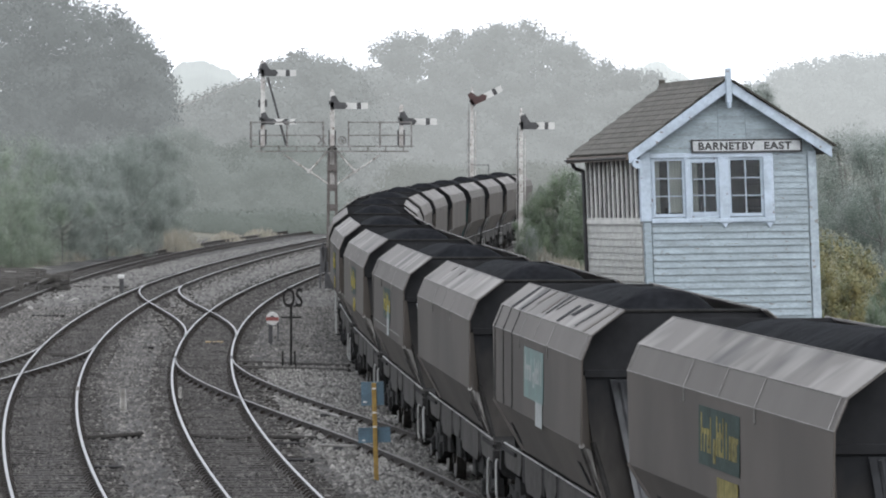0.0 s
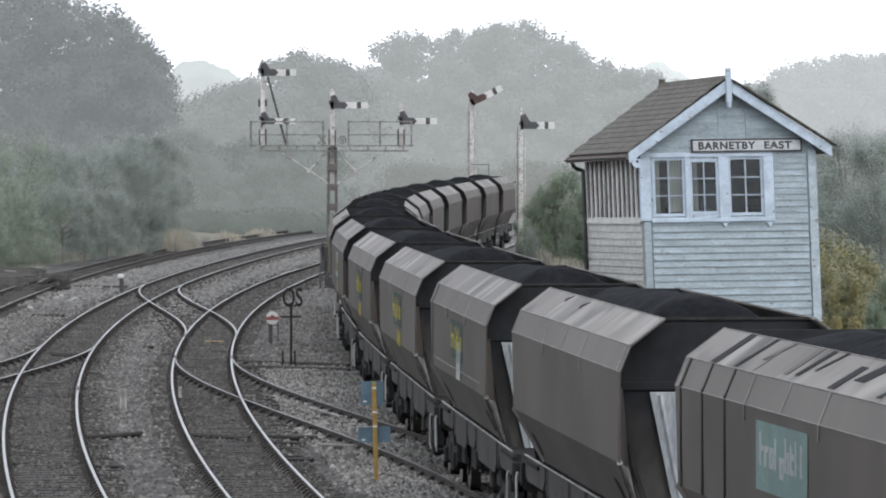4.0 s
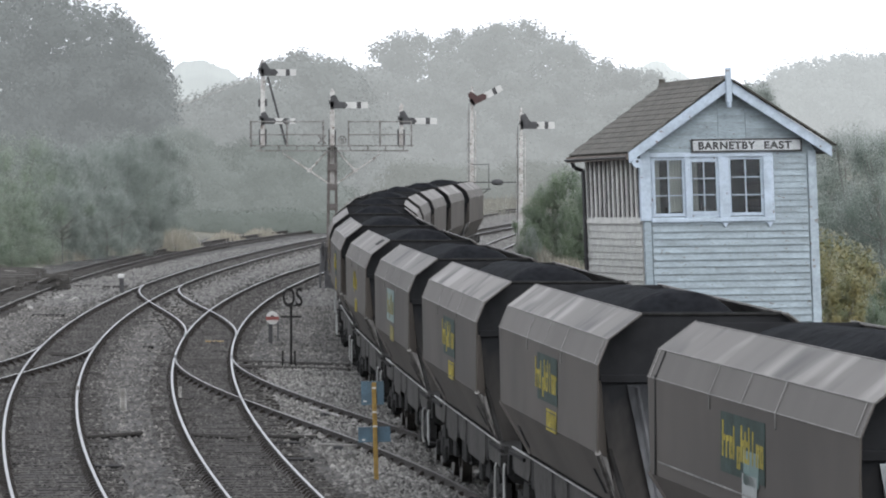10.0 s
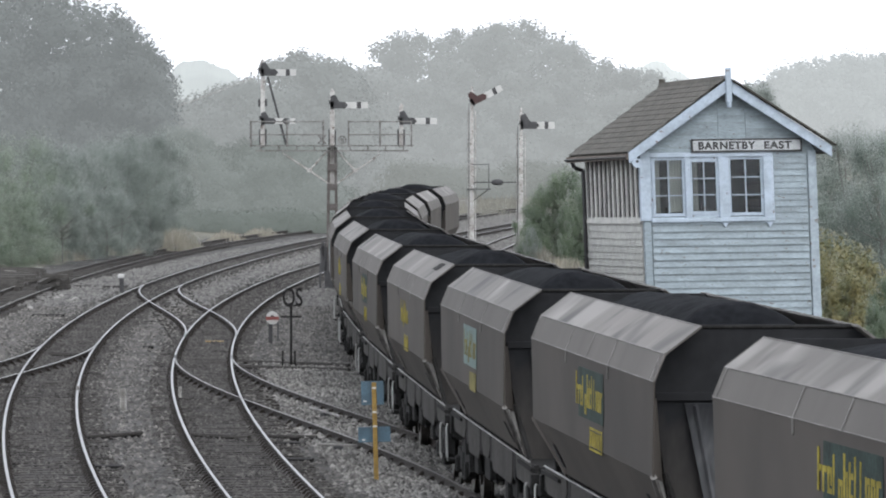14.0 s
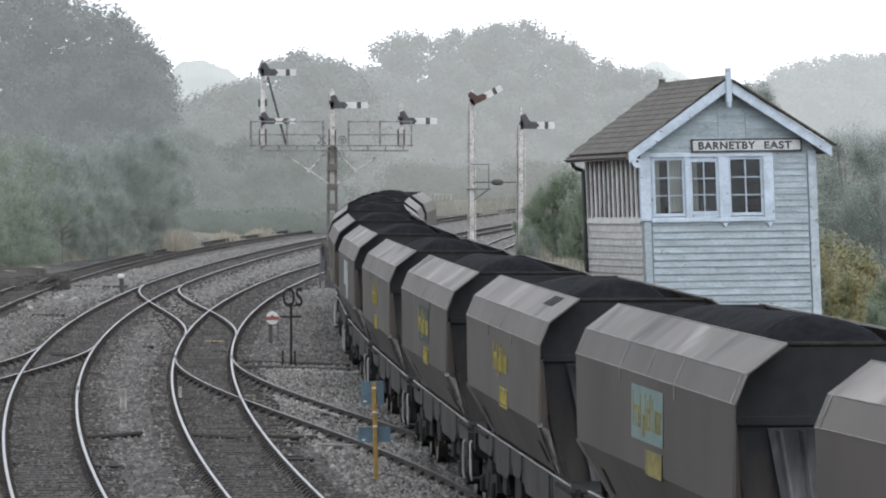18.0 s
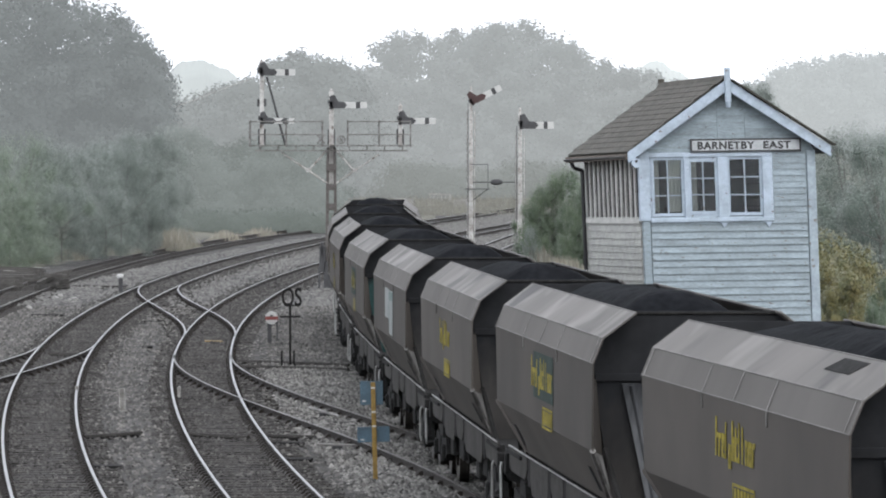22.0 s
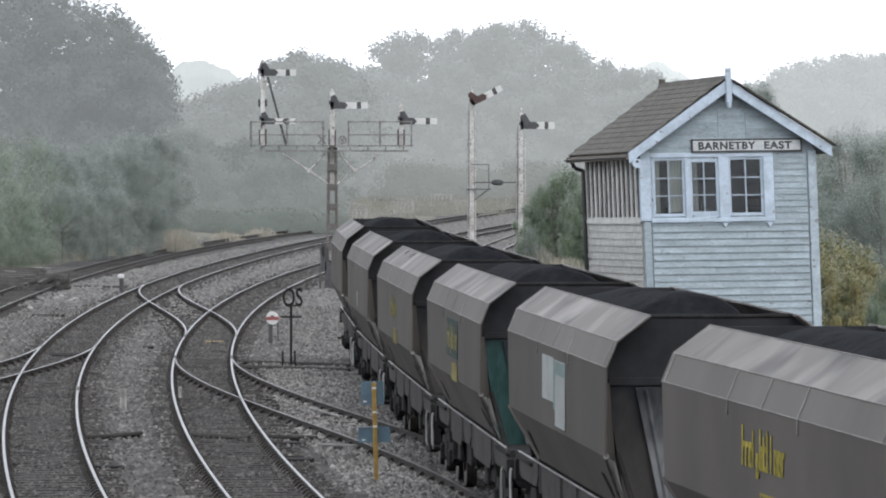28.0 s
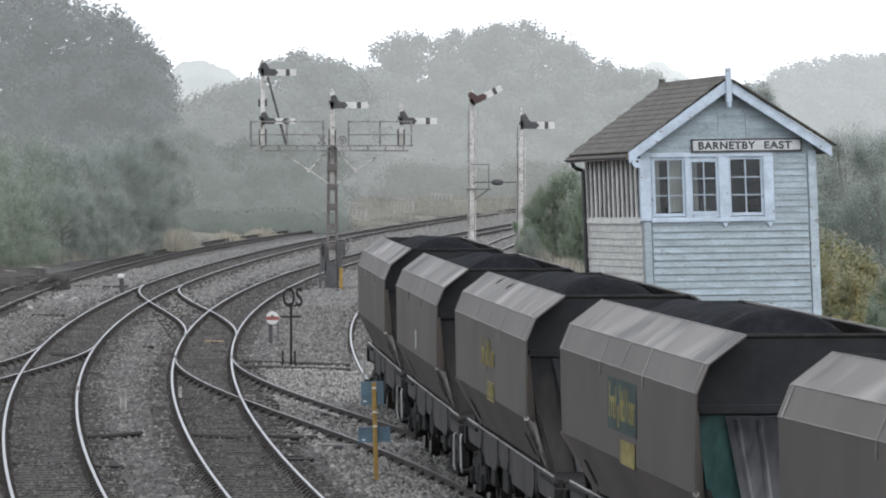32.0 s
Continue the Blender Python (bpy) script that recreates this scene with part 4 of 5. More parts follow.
    lattice_post(root, 0, 0, -.2, q(0, 262).z, .46, .34, M["post_iron"])
    bm = B()
    prism(bm, [(-.09, -.09), (.09, -.09), (.09, .09), (-.09, .09)], 2, q(0, 332).z, q(0, 262).z)
    part("doll_foot", bm, M["post"], root, "flaking white-painted post")
    # platform
    zp = q(0, 260).z
    deck = part("platform", bx(B(), ((587 - 588) / s, 0, zp), (286 / s, .95, .025)), M["lattice"], root)
    for i in range(20):
        part("deck_plank", bx(B(), (-3.1 + i * .325, 0, zp + .025), (.28, .98, .02)), M["lattice"], deck)
    for dy in (-.45, .45):
        part("platform_beam", bx(B(), (0, dy, zp - .19), (270 / s, .05, .05)), M["lattice"], deck)
        for i in range(9):
            part("beam_post", bx(B(), (-2.8 + i * .7, dy, zp - .09), (.04, .04, .15)), M["lattice"], deck)
    for a, b in (((500, 272), (584, 328)), ((548, 303), (580, 268)), ((672, 275), (594, 328)), ((628, 303), (598, 270))):
        bm = B()
        for dy in (-.3, .3):
            rod(bm, q(*a, dy), q(*b, dy * .5), .035, n=6)
        part("bracket_strut", bm, M["post"], root)
    for x in (548, 628):
        part("gusset", bx(B(), q(x, 303), (.2, .5, .16)), M["post"], root)
    # guard rails
    for dy in (-.46, .46):
        for x0, x1 in ((444, 572), (617, 728)):
            for y in (217, 240):
                bm = B()
                rod(bm, q(x0, y, dy), q(x1, y, dy), .026, n=6)
                part("guard_rail", bm, M["lattice"], root)
            for x in np.linspace(x0, x1, 3 if x0 < 500 else 3):
                bm = B()
                rod(bm, q(x, 262, dy), q(x, 215, dy), .026, n=6)
                part("guard_post", bm, M["lattice"], root)
    # dolls
    for x, y0, y1, w in ((465, 262, 112, .17), (588, 262, 164, .19), (710, 262, 190, .17)):
        bm = B()
        a, b = q(x, y0), q(x, y1)
        prism(bm, [(a.x - w / 2, -w / 2), (a.x + w / 2, -w / 2), (a.x + w / 2, w / 2), (a.x - w / 2, w / 2)], 2, a.z, b.z)
        doll = part("doll", bm, M["post"], root, "flaking white-painted post", bevel=.015)
        bm = B()
        rod(bm, (a.x, 0, b.z), (a.x, 0, b.z + .06), .1, .05, 10)
        rod(bm, (a.x, 0, b.z + .05), (a.x, 0, b.z + .12), .05, .03, 8)
        part("post_cap", bm, M["post"], doll)
        bm = B()
        for k in (-.11, .11):
            rod(bm, (a.x + k, .1, a.z + .1), (a.x + k, .1, a.z + .7), .04, n=6)
        part("balance_weight", bm, M["iron"], doll)
        if x == 465:
            bm = B()
            for k in (-.13, .13):
                rod(bm, (a.x + k, 0, q(0, 190).z), (a.x + k, 0, q(0, 177).z), .05, n=8)
            part("rod_guide", bm, M["iron"], doll)
        bm = B()
        rod(bm, (a.x - .08, .12, a.z), (a.x - .08, .12, b.z - .5), .012, n=5)
        part("pull_rod", bm, M["iron"], doll)
    c = q(465, 130)
    arm(root, c.x, -.12, c.z, 1.32)
    c = q(465, 216)
    arm(root, c.x, -.12, c.z, 1.32, fishtail=True, s=.9)
    c = q(588, 188)
    arm(root, c.x, -.12, c.z, 1.4)
    c = q(710, 216)
    arm(root, c.x, -.12, c.z, 1.4)
    bm = B()
    rod(bm, q(474, 138), q(507, 260), .05, n=6)
    part("ladder_brace", bm, M["iron"], root)
    bm = B()
    prism(bm, [((456 - 588) / s, (505 - 132) / s), ((472 - 588) / s, (505 - 132) / s), ((469 - 588) / s, (505 - 110) / s), ((461 - 588) / s, (505 - 110) / s)], 1, .1, .3)
    part("lamp_housing", bm, M["iron"], root)
    bm = B()
    r, p = .15, q(606, 249, -.3)
    for i in range(14):
        a0, a1 = i / 14 * 2 * math.pi, (i + 1) / 14 * 2 * math.pi
        rod(bm, p + Vector((r * math.cos(a0), 0, r * math.sin(a0))), p + Vector((r * math.cos(a1), 0, r * math.sin(a1))), .03, n=5)
    for i in range(3):
        a0 = i * math.pi / 3
        rod(bm, p - Vector((r * math.cos(a0), 0, r * math.sin(a0))), p + Vector((r * math.cos(a0), 0, r * math.sin(a0))), .018, n=5)
    part("pulley", bm, M["lattice"], root)
    bm = B()
    rod(bm, q(563, 240, -.2), q(577, 256, -.2), .04, n=6)
    rod(bm, q(577, 240, -.2), q(563, 256, -.2), .04, n=6)
    part("crank", bm, M["lattice"], root)
    bm = B()
    rod(bm, q(459, 136), q(318, 190, -1.0), .012, n=5)
    part("stay_wire", bm, M["post"], root)
    for x, w, z0, hh, mm in ((573, .26, .5, 1.0, "iron"), (586, .5, -.2, 1.1, "iron"), (601, .2, .2, 1.5, "iron"), (572, .1, 1.1, .6, "iron"), (609, .12, 1.1, .7, "iron"), (567, .08, -.2, .9, "iron")):
        part("locking_box", bx(B(), ((x - 588) / s, -.35, z0 + hh / 2), (w, .3, hh)), M[mm], root, bevel=.02)
    part("yellow_plate", bx(B(), ((604 - 588) / s, -.56, .25), (.14, .05, .85)), M["post_yellow"], root)
    bm = B()
    for i in range(10):
        a0, a1 = i / 10 * 2 * math.pi, (i + 1) / 10 * 2 * math.pi
        p = q(612, 440, -.5)
        rod(bm, p + Vector((.1 * math.cos(a0), 0, .14 * math.sin(a0))), p + Vector((.1 * math.cos(a1), 0, .14 * math.sin(a1))), .025, n=5)
    part("weight_lever", bm, M["iron"], root)
    return root


bracket_signal()


def post_signal(x, top, base_y, d, label, tilt, red, extra):
    s = 10045 / d
    h = (base_y - top) / s
    root = thing("post_signal", pose(px_place(x, d), d, -.15), label, "railway signal")
    bm = B()
    prism(bm, [(-.13, -.13), (.13, -.13), (.13, .13), (-.13, .13)], 2, 0, 1.0)
    part("post_base", bm, M["post"], root)
    for k in range(6):
        z0, z1 = 1.0 + (h - 1.0) * k / 6, 1.0 + (h - 1.0) * (k + 1) / 6 - .012
        w = .125 - .045 * k / 6
        bm = B()
        prism(bm, [(-w, -w), (w, -w), (w, w), (-w, w)], 2, z0, z1)
        part("post_length", bm, M["post"], root, bevel=.012)
    bm = B()
    rod(bm, (0, 0, h), (0, 0, h + .1), .11, .04, 10)
    rod(bm, (0, 0, h + .08), (0, 0, h + .3), .06, .05, 8)
    part("post_cap", bm, M["post"], root)
    arm(root, .05, -.15, h - .55, 1.72 * (d / 300), tilt, s=1.35, red=red)
    bm = B()
    for k in (-.2, .2):
        rod(bm, (k, .25, .1), (k, .25, h - 1), .025, n=6)
    z = .3
    while z < h - 1:
        rod(bm, (-.2, .25, z), (.2, .25, z), .012, n=4)
        z += .3
    part("ladder", bm, M["post"], root)
    bm = B()
    rod(bm, (-.16, 0, .2), (-.16, 0, h - .6), .015, n=5)
    part("pull_rod", bm, M["iron"], root)
    if extra:
        zz = (base_y - 330) / s
        part("stage", bx(B(), (.35, 0, zz), (1.3, .5, .05)), M["iron"], root)
        bm = B()
        for k in (0.9,):
            for yy in (-.24, .24):
                rod(bm, (k, yy, zz), (k, yy, zz + 1.3), .02, n=5)
                rod(bm, (0, yy, zz + 1.3), (k, yy, zz + 1.3), .02, n=5)
        part("stage_rail", bm, M["iron"], root)
        bm = B()
        rod(bm, (.9, 0, zz), (.1, 0, zz - .6), .025, n=5)
        part("stage_brace", bm, M["iron"], root)
        zz = (base_y - 318) / s
        bm = B()
        rod(bm, (0, .1, zz), (2.7, .1, zz), .035, n=6)
        part("tie_bar", bm, M["iron"], root)
        bm = B()
        bmesh.ops.create_uvsphere(bm, u_segments=14, v_segments=8, radius=.3, matrix=Matrix.Translation((1.35, .1, zz)) @ Matrix.Diagonal((1.15, .4, .55, 1)))
        part("balance_weight", bm, M["iron"], root, smooth=True)
    return root


post_signal(835, 158, 437, 300, "tall white post signal with its arm raised", 27, True, True)
post_signal(922, 196, 456, 273, "white post signal with level semaphore arm", 0, False, False)


# ---- small lineside things ----
def ground_place(x, y, z=0.0):
    d = 10045 * (EYE_Z - z) / (y - 240)
    return px_place(x, d), d, z


def ground_disc():
    x, y, z = ground_place(482, 597)
    root = thing("ground_disc_signal", pose(x, y, -.2), "small white ground disc signal with a dull red bar", "railway signal")
    bm = B()
    rod(bm, (0, 0, .76), (0, .05, .76), .19, n=24)
    disc = part("disc", bm, M["arm_white"], root)
    part("disc_bar", bx(B(), (0, -.008, .75), (.37, .012, .1)), M["disc_red"], disc)
    part("bar_hub", bx(B(), (.0, -.02, .82), (.09, .02, .05)), M["iron"], disc, bevel=.02)
    for k, w in ((-.06, .12), (.16, .05)):
        part("leg", bx(B(), (k, .06, .28), (w, .1, .75)), M["iron"], root)
    part("lamp_case", bx(B(), (.02, .16, .78), (.22, .2, .3)), M["iron"], root, bevel=.02)


ground_disc()


def letter_sign():
    x, y, z = ground_place(515, 638)
    s = 10045 / y
    root = thing("letter_sign", pose(x, y, -.15), "black iron sign with cut-out letters OS on a stem", "sign")
    bm = B()
    rod(bm, (0, 0, 0), (0, 0, (638 - 530) / s), .032, n=8)
    part("stem", bm, M["tar"], root)
    part("cross_bar", bx(B(), (0, 0, (638 - 551) / s), (.54, .05, .045)), M["tar"], root)
    part("letter_plinth", bx(B(), (.03, 0, (638 - 531) / s), (.36, .05, .035)), M["tar"], root)
    cu = bpy.data.curves.new("letters", "FONT")
    cu.body, cu.size, cu.extrude, cu.offset = "OS", .55, .015, .009
    tmp = new("letters", cu)
    bpy.context.view_layer.update()
    me = bpy.data.meshes.new_from_object(tmp)
    bpy.data.objects.remove(tmp)
    co = np.array([v.co[:] for v in me.vertices])
    lo, hi = co.min(0), co.max(0)
    for v in me.vertices:
        p = v.co.copy()
        v.co = (-.22 + (p.x - lo[0]) / (hi[0] - lo[0]) * .52, p.z, (638 - 533) / s + (p.y - lo[1]) / (hi[1] - lo[1]) * .5)
    me.materials.append(M["tar"])
    part("letters", me, None, root)
    for k in (-.22, .1):
        part("foot", bx(B(), (k, 0, .2), (.05, .08, .4)), M["tar"], root)


letter_sign()


def marker_post():
    x, y, z = ground_place(666, 836)
    s = 10045 / y
    root = thing("marker_post", pose(x, y, -.15, 0, -1.5, 0), "yellow marker post carrying two blue plates", "marker post")
    bm = B()
    prism(bm, [(-.04, -.04), (.04, -.04), (.04, .04), (-.04, .04)], 2, 0, (836 - 662) / s)
    part("post", bm, M["post_yellow"], root, bevel=.008)
    for k in (.95, 1.2, 1.62):
        part("fixing_band", bx(B(), (0, -.042, k), (.07, .01, .03)), M["arm_white"], root)
    for px0, py0, px1, py1 in ((641, 660, 681, 702), (634, 741, 691, 768)):
        w, h, X, Z = (px1 - px0) / s, (py1 - py0) / s, ((px0 + px1) / 2 - 664) / s, (836 - (py0 + py1) / 2) / s
        pl = part("sign_plate", bx(B(), (X, .06, Z), (w, .02, h)), M["blue"], root, "blue plate seen from behind", bevel=.006)
        for k in (-1, 1):
            part("plate_edge", bx(B(), (X + k * (w / 2 - .012), .042, Z), (.024, .016, h)), M["blue"], pl)
            part("plate_edge", bx(B(), (X, .042, Z + k * (h / 2 - .012)), (w - .05, .016, .024)), M["blue"], pl)
        part("maker_tag", bx(B(), (X - w * .34, .046, Z - h * .34), (.06, .006, .025)), M["arm_white"], pl)


marker_post()


def lineside():
    x, y, z = ground_place(215, 512)
    root = thing("dwarf_post", pose(x, y, -.2), "short dark post with a white cap", "post")
    part("post", bx(B(), (0, 0, .3), (.16, .16, .62)), M["iron"], root, bevel=.01)
    part("cap", bx(B(), (-.02, 0, .7), (.24, .22, .14)), M["arm_white"], root, bevel=.03)
    x, y, z = ground_place(218, 712)
    root = thing("concrete_marker", pose(x, y, -.2), "pale concrete marker post standing in the ballast", "marker")
    bm = B()
    prism(bm, [(-.065, -.09), (.065, -.09), (.065, .0), (.035, .0), (.035, -.06), (-.035, -.06), (-.035, .0), (-.065, .0)], 2, -.05, .5)
    bm.transform(pose(0, 0, 0, 3, 3, 175))
    part("post", bm, M["concrete"], root, "hollow-backed concrete post")
    for px, py in ((137, 690), (318, 692)):
        x, y, z = ground_place(px, py)
        root = thing("rail_greaser", pose(x, y, -.2), "small pale fitting beside the rail", "fitting", "fittings beside the rails")
        part("case", bx(B(), (0, 0, .15), (.07, .3, .28)), M["concrete"], root, bevel=.012)
    # sleeper stack at the end of the siding
    rng = random.Random(8)
    x, y, z = ground_place(30, 495)
    root = thing("sleeper_stack", pose(x, y, -.2), "low dark spread of old timber sleepers across the siding", "timber stack")
    for k in range(22):
        yy = -11 + k * 1.05
        part("sleeper", bx(B(), (0, 0, 0), (rng.uniform(2.2, 2.7), .3, .16), pose(-.45 + rng.uniform(-.35, .35), yy, .1 + .14 * (k % 3), rng.uniform(-3, 3), rng.uniform(-2, 2), rng.uniform(-16, 12))), M["stack"], root, bevel=.012)
    for px, py, w in ((8, 497, .5), (44, 489, .7)):
        part("pale_edge_board", bx(B(), (px_place(px, y) - x, (500 - py) * .9, .46), (w, .08, .03), pose(0, 0, 0, 0, 3, 0)), M["old_timber"], root, bevel=.01)
    x, y, z = ground_place(97, 507)
    root = thing("timber_heap", pose(x, y, -.2), "small heap of tarred timbers beside the siding", "timber stack")
    for k in range(9):
        part("baulk", bx(B(), (0, 0, 0), (rng.uniform(.7, 1.3), .2, .16), pose(rng.uniform(-.25, .25), rng.uniform(-1.2, 1.2), .08 + .08 * k, rng.uniform(-6, 6), rng.uniform(-22, 6), rng.uniform(-50, 50))), M["stack"], root, bevel=.012)
    # point rodding and cable runs
    for px0, py0, px1, py1, r in ((425, 641, 618, 648, .05), (425, 650, 618, 656, .05), (330, 770, 440, 776, .04), (150, 775, 250, 768, .04), (90, 628, 158, 630, .06), (430, 772, 560, 775, .03), (130, 507, 235, 508, .03)):
        a, b = ground_place(px0, py0, -.12), ground_place(px1, py1, -.12)
        root = thing("point_rodding", pose(*a), "dark point rodding run across the ballast", "rodding", "rodding runs")
        bm = B()
        v = Vector(b) - Vector(a)
        for k in (0, .12):
            rod(bm, (0, k, 0), (v.x, v.y + k, 0), r * 1.3, n=6)
        part("rod_run", bm, M["solebar"], root)
        for k in range(5):
            part("rod_stool", bx(B(), (v.x * (k + .5) / 5, v.y * (k + .5) / 5, -.06), (.18, .3, .1)), M["tar"], root)
    # pale cattle-grid screens by the far path
    for px0, px1, py0, py1, d in ((607, 644, 358, 391, 404), (697, 729, 351, 379, 438), (762, 797, 343, 362, 485), (806, 826, 354, 369, 466)):
        s = 10045 / d
        X, Z = px_place((px0 + px1) / 2, d), EYE_Z - (py1 - 240) * d / 10045
        w, h = (px1 - px0) / s, (py1 - py0) / s
        root = thing("picket_gate", pose(X, d, Z, 0, 0, 8), "pale weathered slatted gate leaning by the far path", "gate", "slatted gates")
        lean = {607: 9, 697: 3, 762: 2}.get(px0, -4)
        root.matrix_basis = pose(X, d, Z, -8, lean, 8)
        for k in range(6):
            part("picket", bx(B(), (-w / 2 + w * k / 5, 0, h / 2), (.09, .05, h)), M["old_timber"], root)
        for zz in (h * .95, h * .08):
            part("cross_rail", bx(B(), (0, -.04, zz), (w + .1, .05, .1)), M["old_timber"], root)
        part("gate_post", bx(B(), (w / 2 + .1, 0, h / 2 - .15), (.12, .12, h + .3)), M["old_timber"], root)


lineside()


def litter():
    rng = random.Random(77)
    for px0, py0, px1, py1 in ((548, 722, 603, 738), (565, 787, 632, 789)):
        a, b = ground_place(px0, py0, -.05), ground_place(px1, py1, -.05)
        root = thing("loose_bar", pose(*a), "pale worn steel bar lying by the rail", "steel bar", "loose bars")
        v = Vector(b) - Vector(a)
        bm = B()
        rod(bm, (0, 0, 0), (v.x, v.y, 0), .03, n=6)
        part("bar", bm, M["flange"], root)
        part("bar_chair", bx(B(), (v.x / 2, v.y / 2, -.08), (.2, .2, .12)), M["iron"], root)
    for px, py in ((100, 522), (108, 519), (126, 526), (134, 523), (52, 538)):
        x, y, z = ground_place(px, py)
        root = thing("pale_stone", pose(x, y, -.2, 0, 0, rng.uniform(0, 360)), "pale broken stone lying on the ballast", "stone", "pale loose stones")
        bm = B()
        bmesh.ops.create_icosphere(bm, subdivisions=2, radius=.12)
        for v in bm.verts:
            v.co *= 1 + .35 * noise.noise(v.co * 6 + Vector((px, 0, 0)))
            v.co.z = v.co.z * .7 + .06
        part("rock", bm, M["concrete"], root)
    for px, py, w, d in ((85, 550, 1.1, .5), (500, 772, .9, .3), (378, 596, .55, .35), (600, 737, .5, .4), (268, 562, .6, .5), (150, 630, .8, .5), (262, 605, .3, .5), (60, 604, .35, .4), (300, 640, .5, .3), (520, 800, .7, .5), (180, 812, .8, .5)):
        x, y, z = ground_place(px, py)
        root = thing("timber_board", pose(x, y, -.16, 0, 0, rng.uniform(-6, 6)), "dark flat timber lying on the ballast", "timber", "loose boards")
        part("plank", bx(B(), (0, 0, 0), (w, d, .07)), M["post_yellow" if px == 378 else "tar"], root, bevel=.01)
        if px == 378:
            root["label"] = "faded yellow flat plate lying between the rails"


litter()


# ---- the coal train ----
BODIES, FRAME, PITCH = (13.5, 12.85), 14.0, 17.9  # two body lengths, picked per wagon to fit the camera's view
PROFILE = [(.88, 3.77), (1.285, 3.465), (1.41, 3.16), (1.40, 2.10), (1.06, 1.40)]


def side_sheet(bm, sgn, a, b, y0, y1, cut0=0.0, cut1=0.0, t=.02):
    """One sheet of the side between two profile points; the lower end may be cut back."""
    (x0, z0), (x1, z1) = a, b
    plate(bm, [(sgn * x0, y0, z0), (sgn * x0, y1, z0), (sgn * x1, y1 - cut1, z1), (sgn * x1, y0 + cut0, z1)], t * sgn)


def wagon(body):
    root = thing("coal_hopper_wagon", pose(0, 0, 0), "grey bogie coal hopper wagon heaped with coal", "railway wagon", "wagons of the coal train")
    h, f = body / 2, FRAME / 2
    for sgn in (-1, 1):
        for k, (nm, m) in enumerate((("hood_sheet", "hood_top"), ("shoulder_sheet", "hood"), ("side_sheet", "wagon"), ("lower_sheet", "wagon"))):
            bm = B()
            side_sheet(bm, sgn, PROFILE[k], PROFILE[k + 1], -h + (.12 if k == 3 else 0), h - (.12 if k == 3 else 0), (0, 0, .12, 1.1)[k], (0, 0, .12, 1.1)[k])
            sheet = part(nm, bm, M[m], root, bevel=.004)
            if k == 1:
                for yy in (-h + .22, -h + 4.4, 0, h - 4.4, h - .22):
                    bm = B()
                    (xa, za), (xb, zb) = PROFILE[1], PROFILE[2]
                    plate(bm, [(sgn * (xa + .012), yy - .014, za), (sgn * (xa + .012), yy + .014, za), (sgn * (xb + .012), yy + .014, zb), (sgn * (xb + .012), yy - .014, zb)], .004 * -sgn)
                    part("weld_seam", bm, M["bright_seam"], sheet)
                (xa, za), (xb, zb) = PROFILE[1], PROFILE[2]
                for nm, (xe, ze) in (("crease_edge", (xa, za)), ("lower_edge", (xb, zb))):
                    bm = B()
                    rod(bm, (sgn * xe, -h, ze), (sgn * xe, h, ze), .008, n=6)
                    part(nm, bm, M["weld"], sheet, "edge worn bright")
            if k == 0:
                bm = B()
                rod(bm, (sgn * PROFILE[0][0], -h, PROFILE[0][1]), (sgn * PROFILE[0][0], h, PROFILE[0][1]), .009, n=6)
                part("top_edge", bm, M["weld"], sheet, "edge worn bright")
                for e in (-1, 1):
                    bm = B()
                    (xa, za), (xb, zb) = PROFILE[0], PROFILE[1]
                    rod(bm, (sgn * xa, e * h, za), (sgn * xb, e * h, zb), .009, n=6)
                    rod(bm, (sgn * xb, e * h, zb), (sgn * PROFILE[2][0], e * h, PROFILE[2][1]), .008, n=6)
                    part("end_edge", bm, M["weld"], sheet, "edge worn bright")
            if k == 2:
                for yy in (-h + 4.4, h - 4.4):
                    part("drip_strip", bx(B(), (sgn * 1.418, yy, 3.08), (.014, .035, .15)), M["flange"], sheet)
    for e in (-1, 1):
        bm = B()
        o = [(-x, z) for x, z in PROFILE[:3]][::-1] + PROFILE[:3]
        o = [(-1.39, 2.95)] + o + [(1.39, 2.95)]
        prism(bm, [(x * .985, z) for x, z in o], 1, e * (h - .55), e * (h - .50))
        # The shade under the hood is painted into this panel's dark colour.
        part("end_panel", bm, M["soot_shade"], root, "sooty end panel with the hood's shade painted in")
        part("end_rim", bx(B(), (0, e * (h - .5), 3.745), (1.78, .05, .035)), M["under"], root, bevel=.01)
        for sgn in (-1, 1):
            bm = B()
            rod(bm, (sgn * 1.0, e * (h + .2), 1.2), (sgn * 1.2, e * (h - .6), 2.1), .04, n=6)
            part("end_strut", bm, M["under"], root)
            bm = B()
            p = [(sgn * 1.2, e * (f + 1.13), 1.12), (sgn * 1.22, e * (f + 1.12), 1.06), (sgn * 1.22, e * (f + 1.05), .6), (sgn * 1.2, e * (f + 1.05), .5)]
            for a, b in zip(p, p[1:]):
                rod(bm, a, b, .019, n=6)
            part("handrail", bm, M["chrome"], root, "bright grab rail")
            bm = B()
            rod(bm, (sgn * 1.39, e * (h - .13), 2.1), (sgn * 1.05, e * (h - 1.2), 1.4), .04, n=6)
            # Near-end edge takes a paler colour for the light it catches.
            part("corner_flange", bm, M["flange" if e < 0 else "wagon"], root, "edge painted as lit at the near end")
            bm = B()
            plate(bm, [(sgn * 1.395, e * (h - .12), 2.12), (sgn * 1.395, e * (h - .12), 2.95), (sgn * 1.3, e * (h - .55), 2.95), (sgn * 1.2, e * (h - .85), 2.0)], .012)
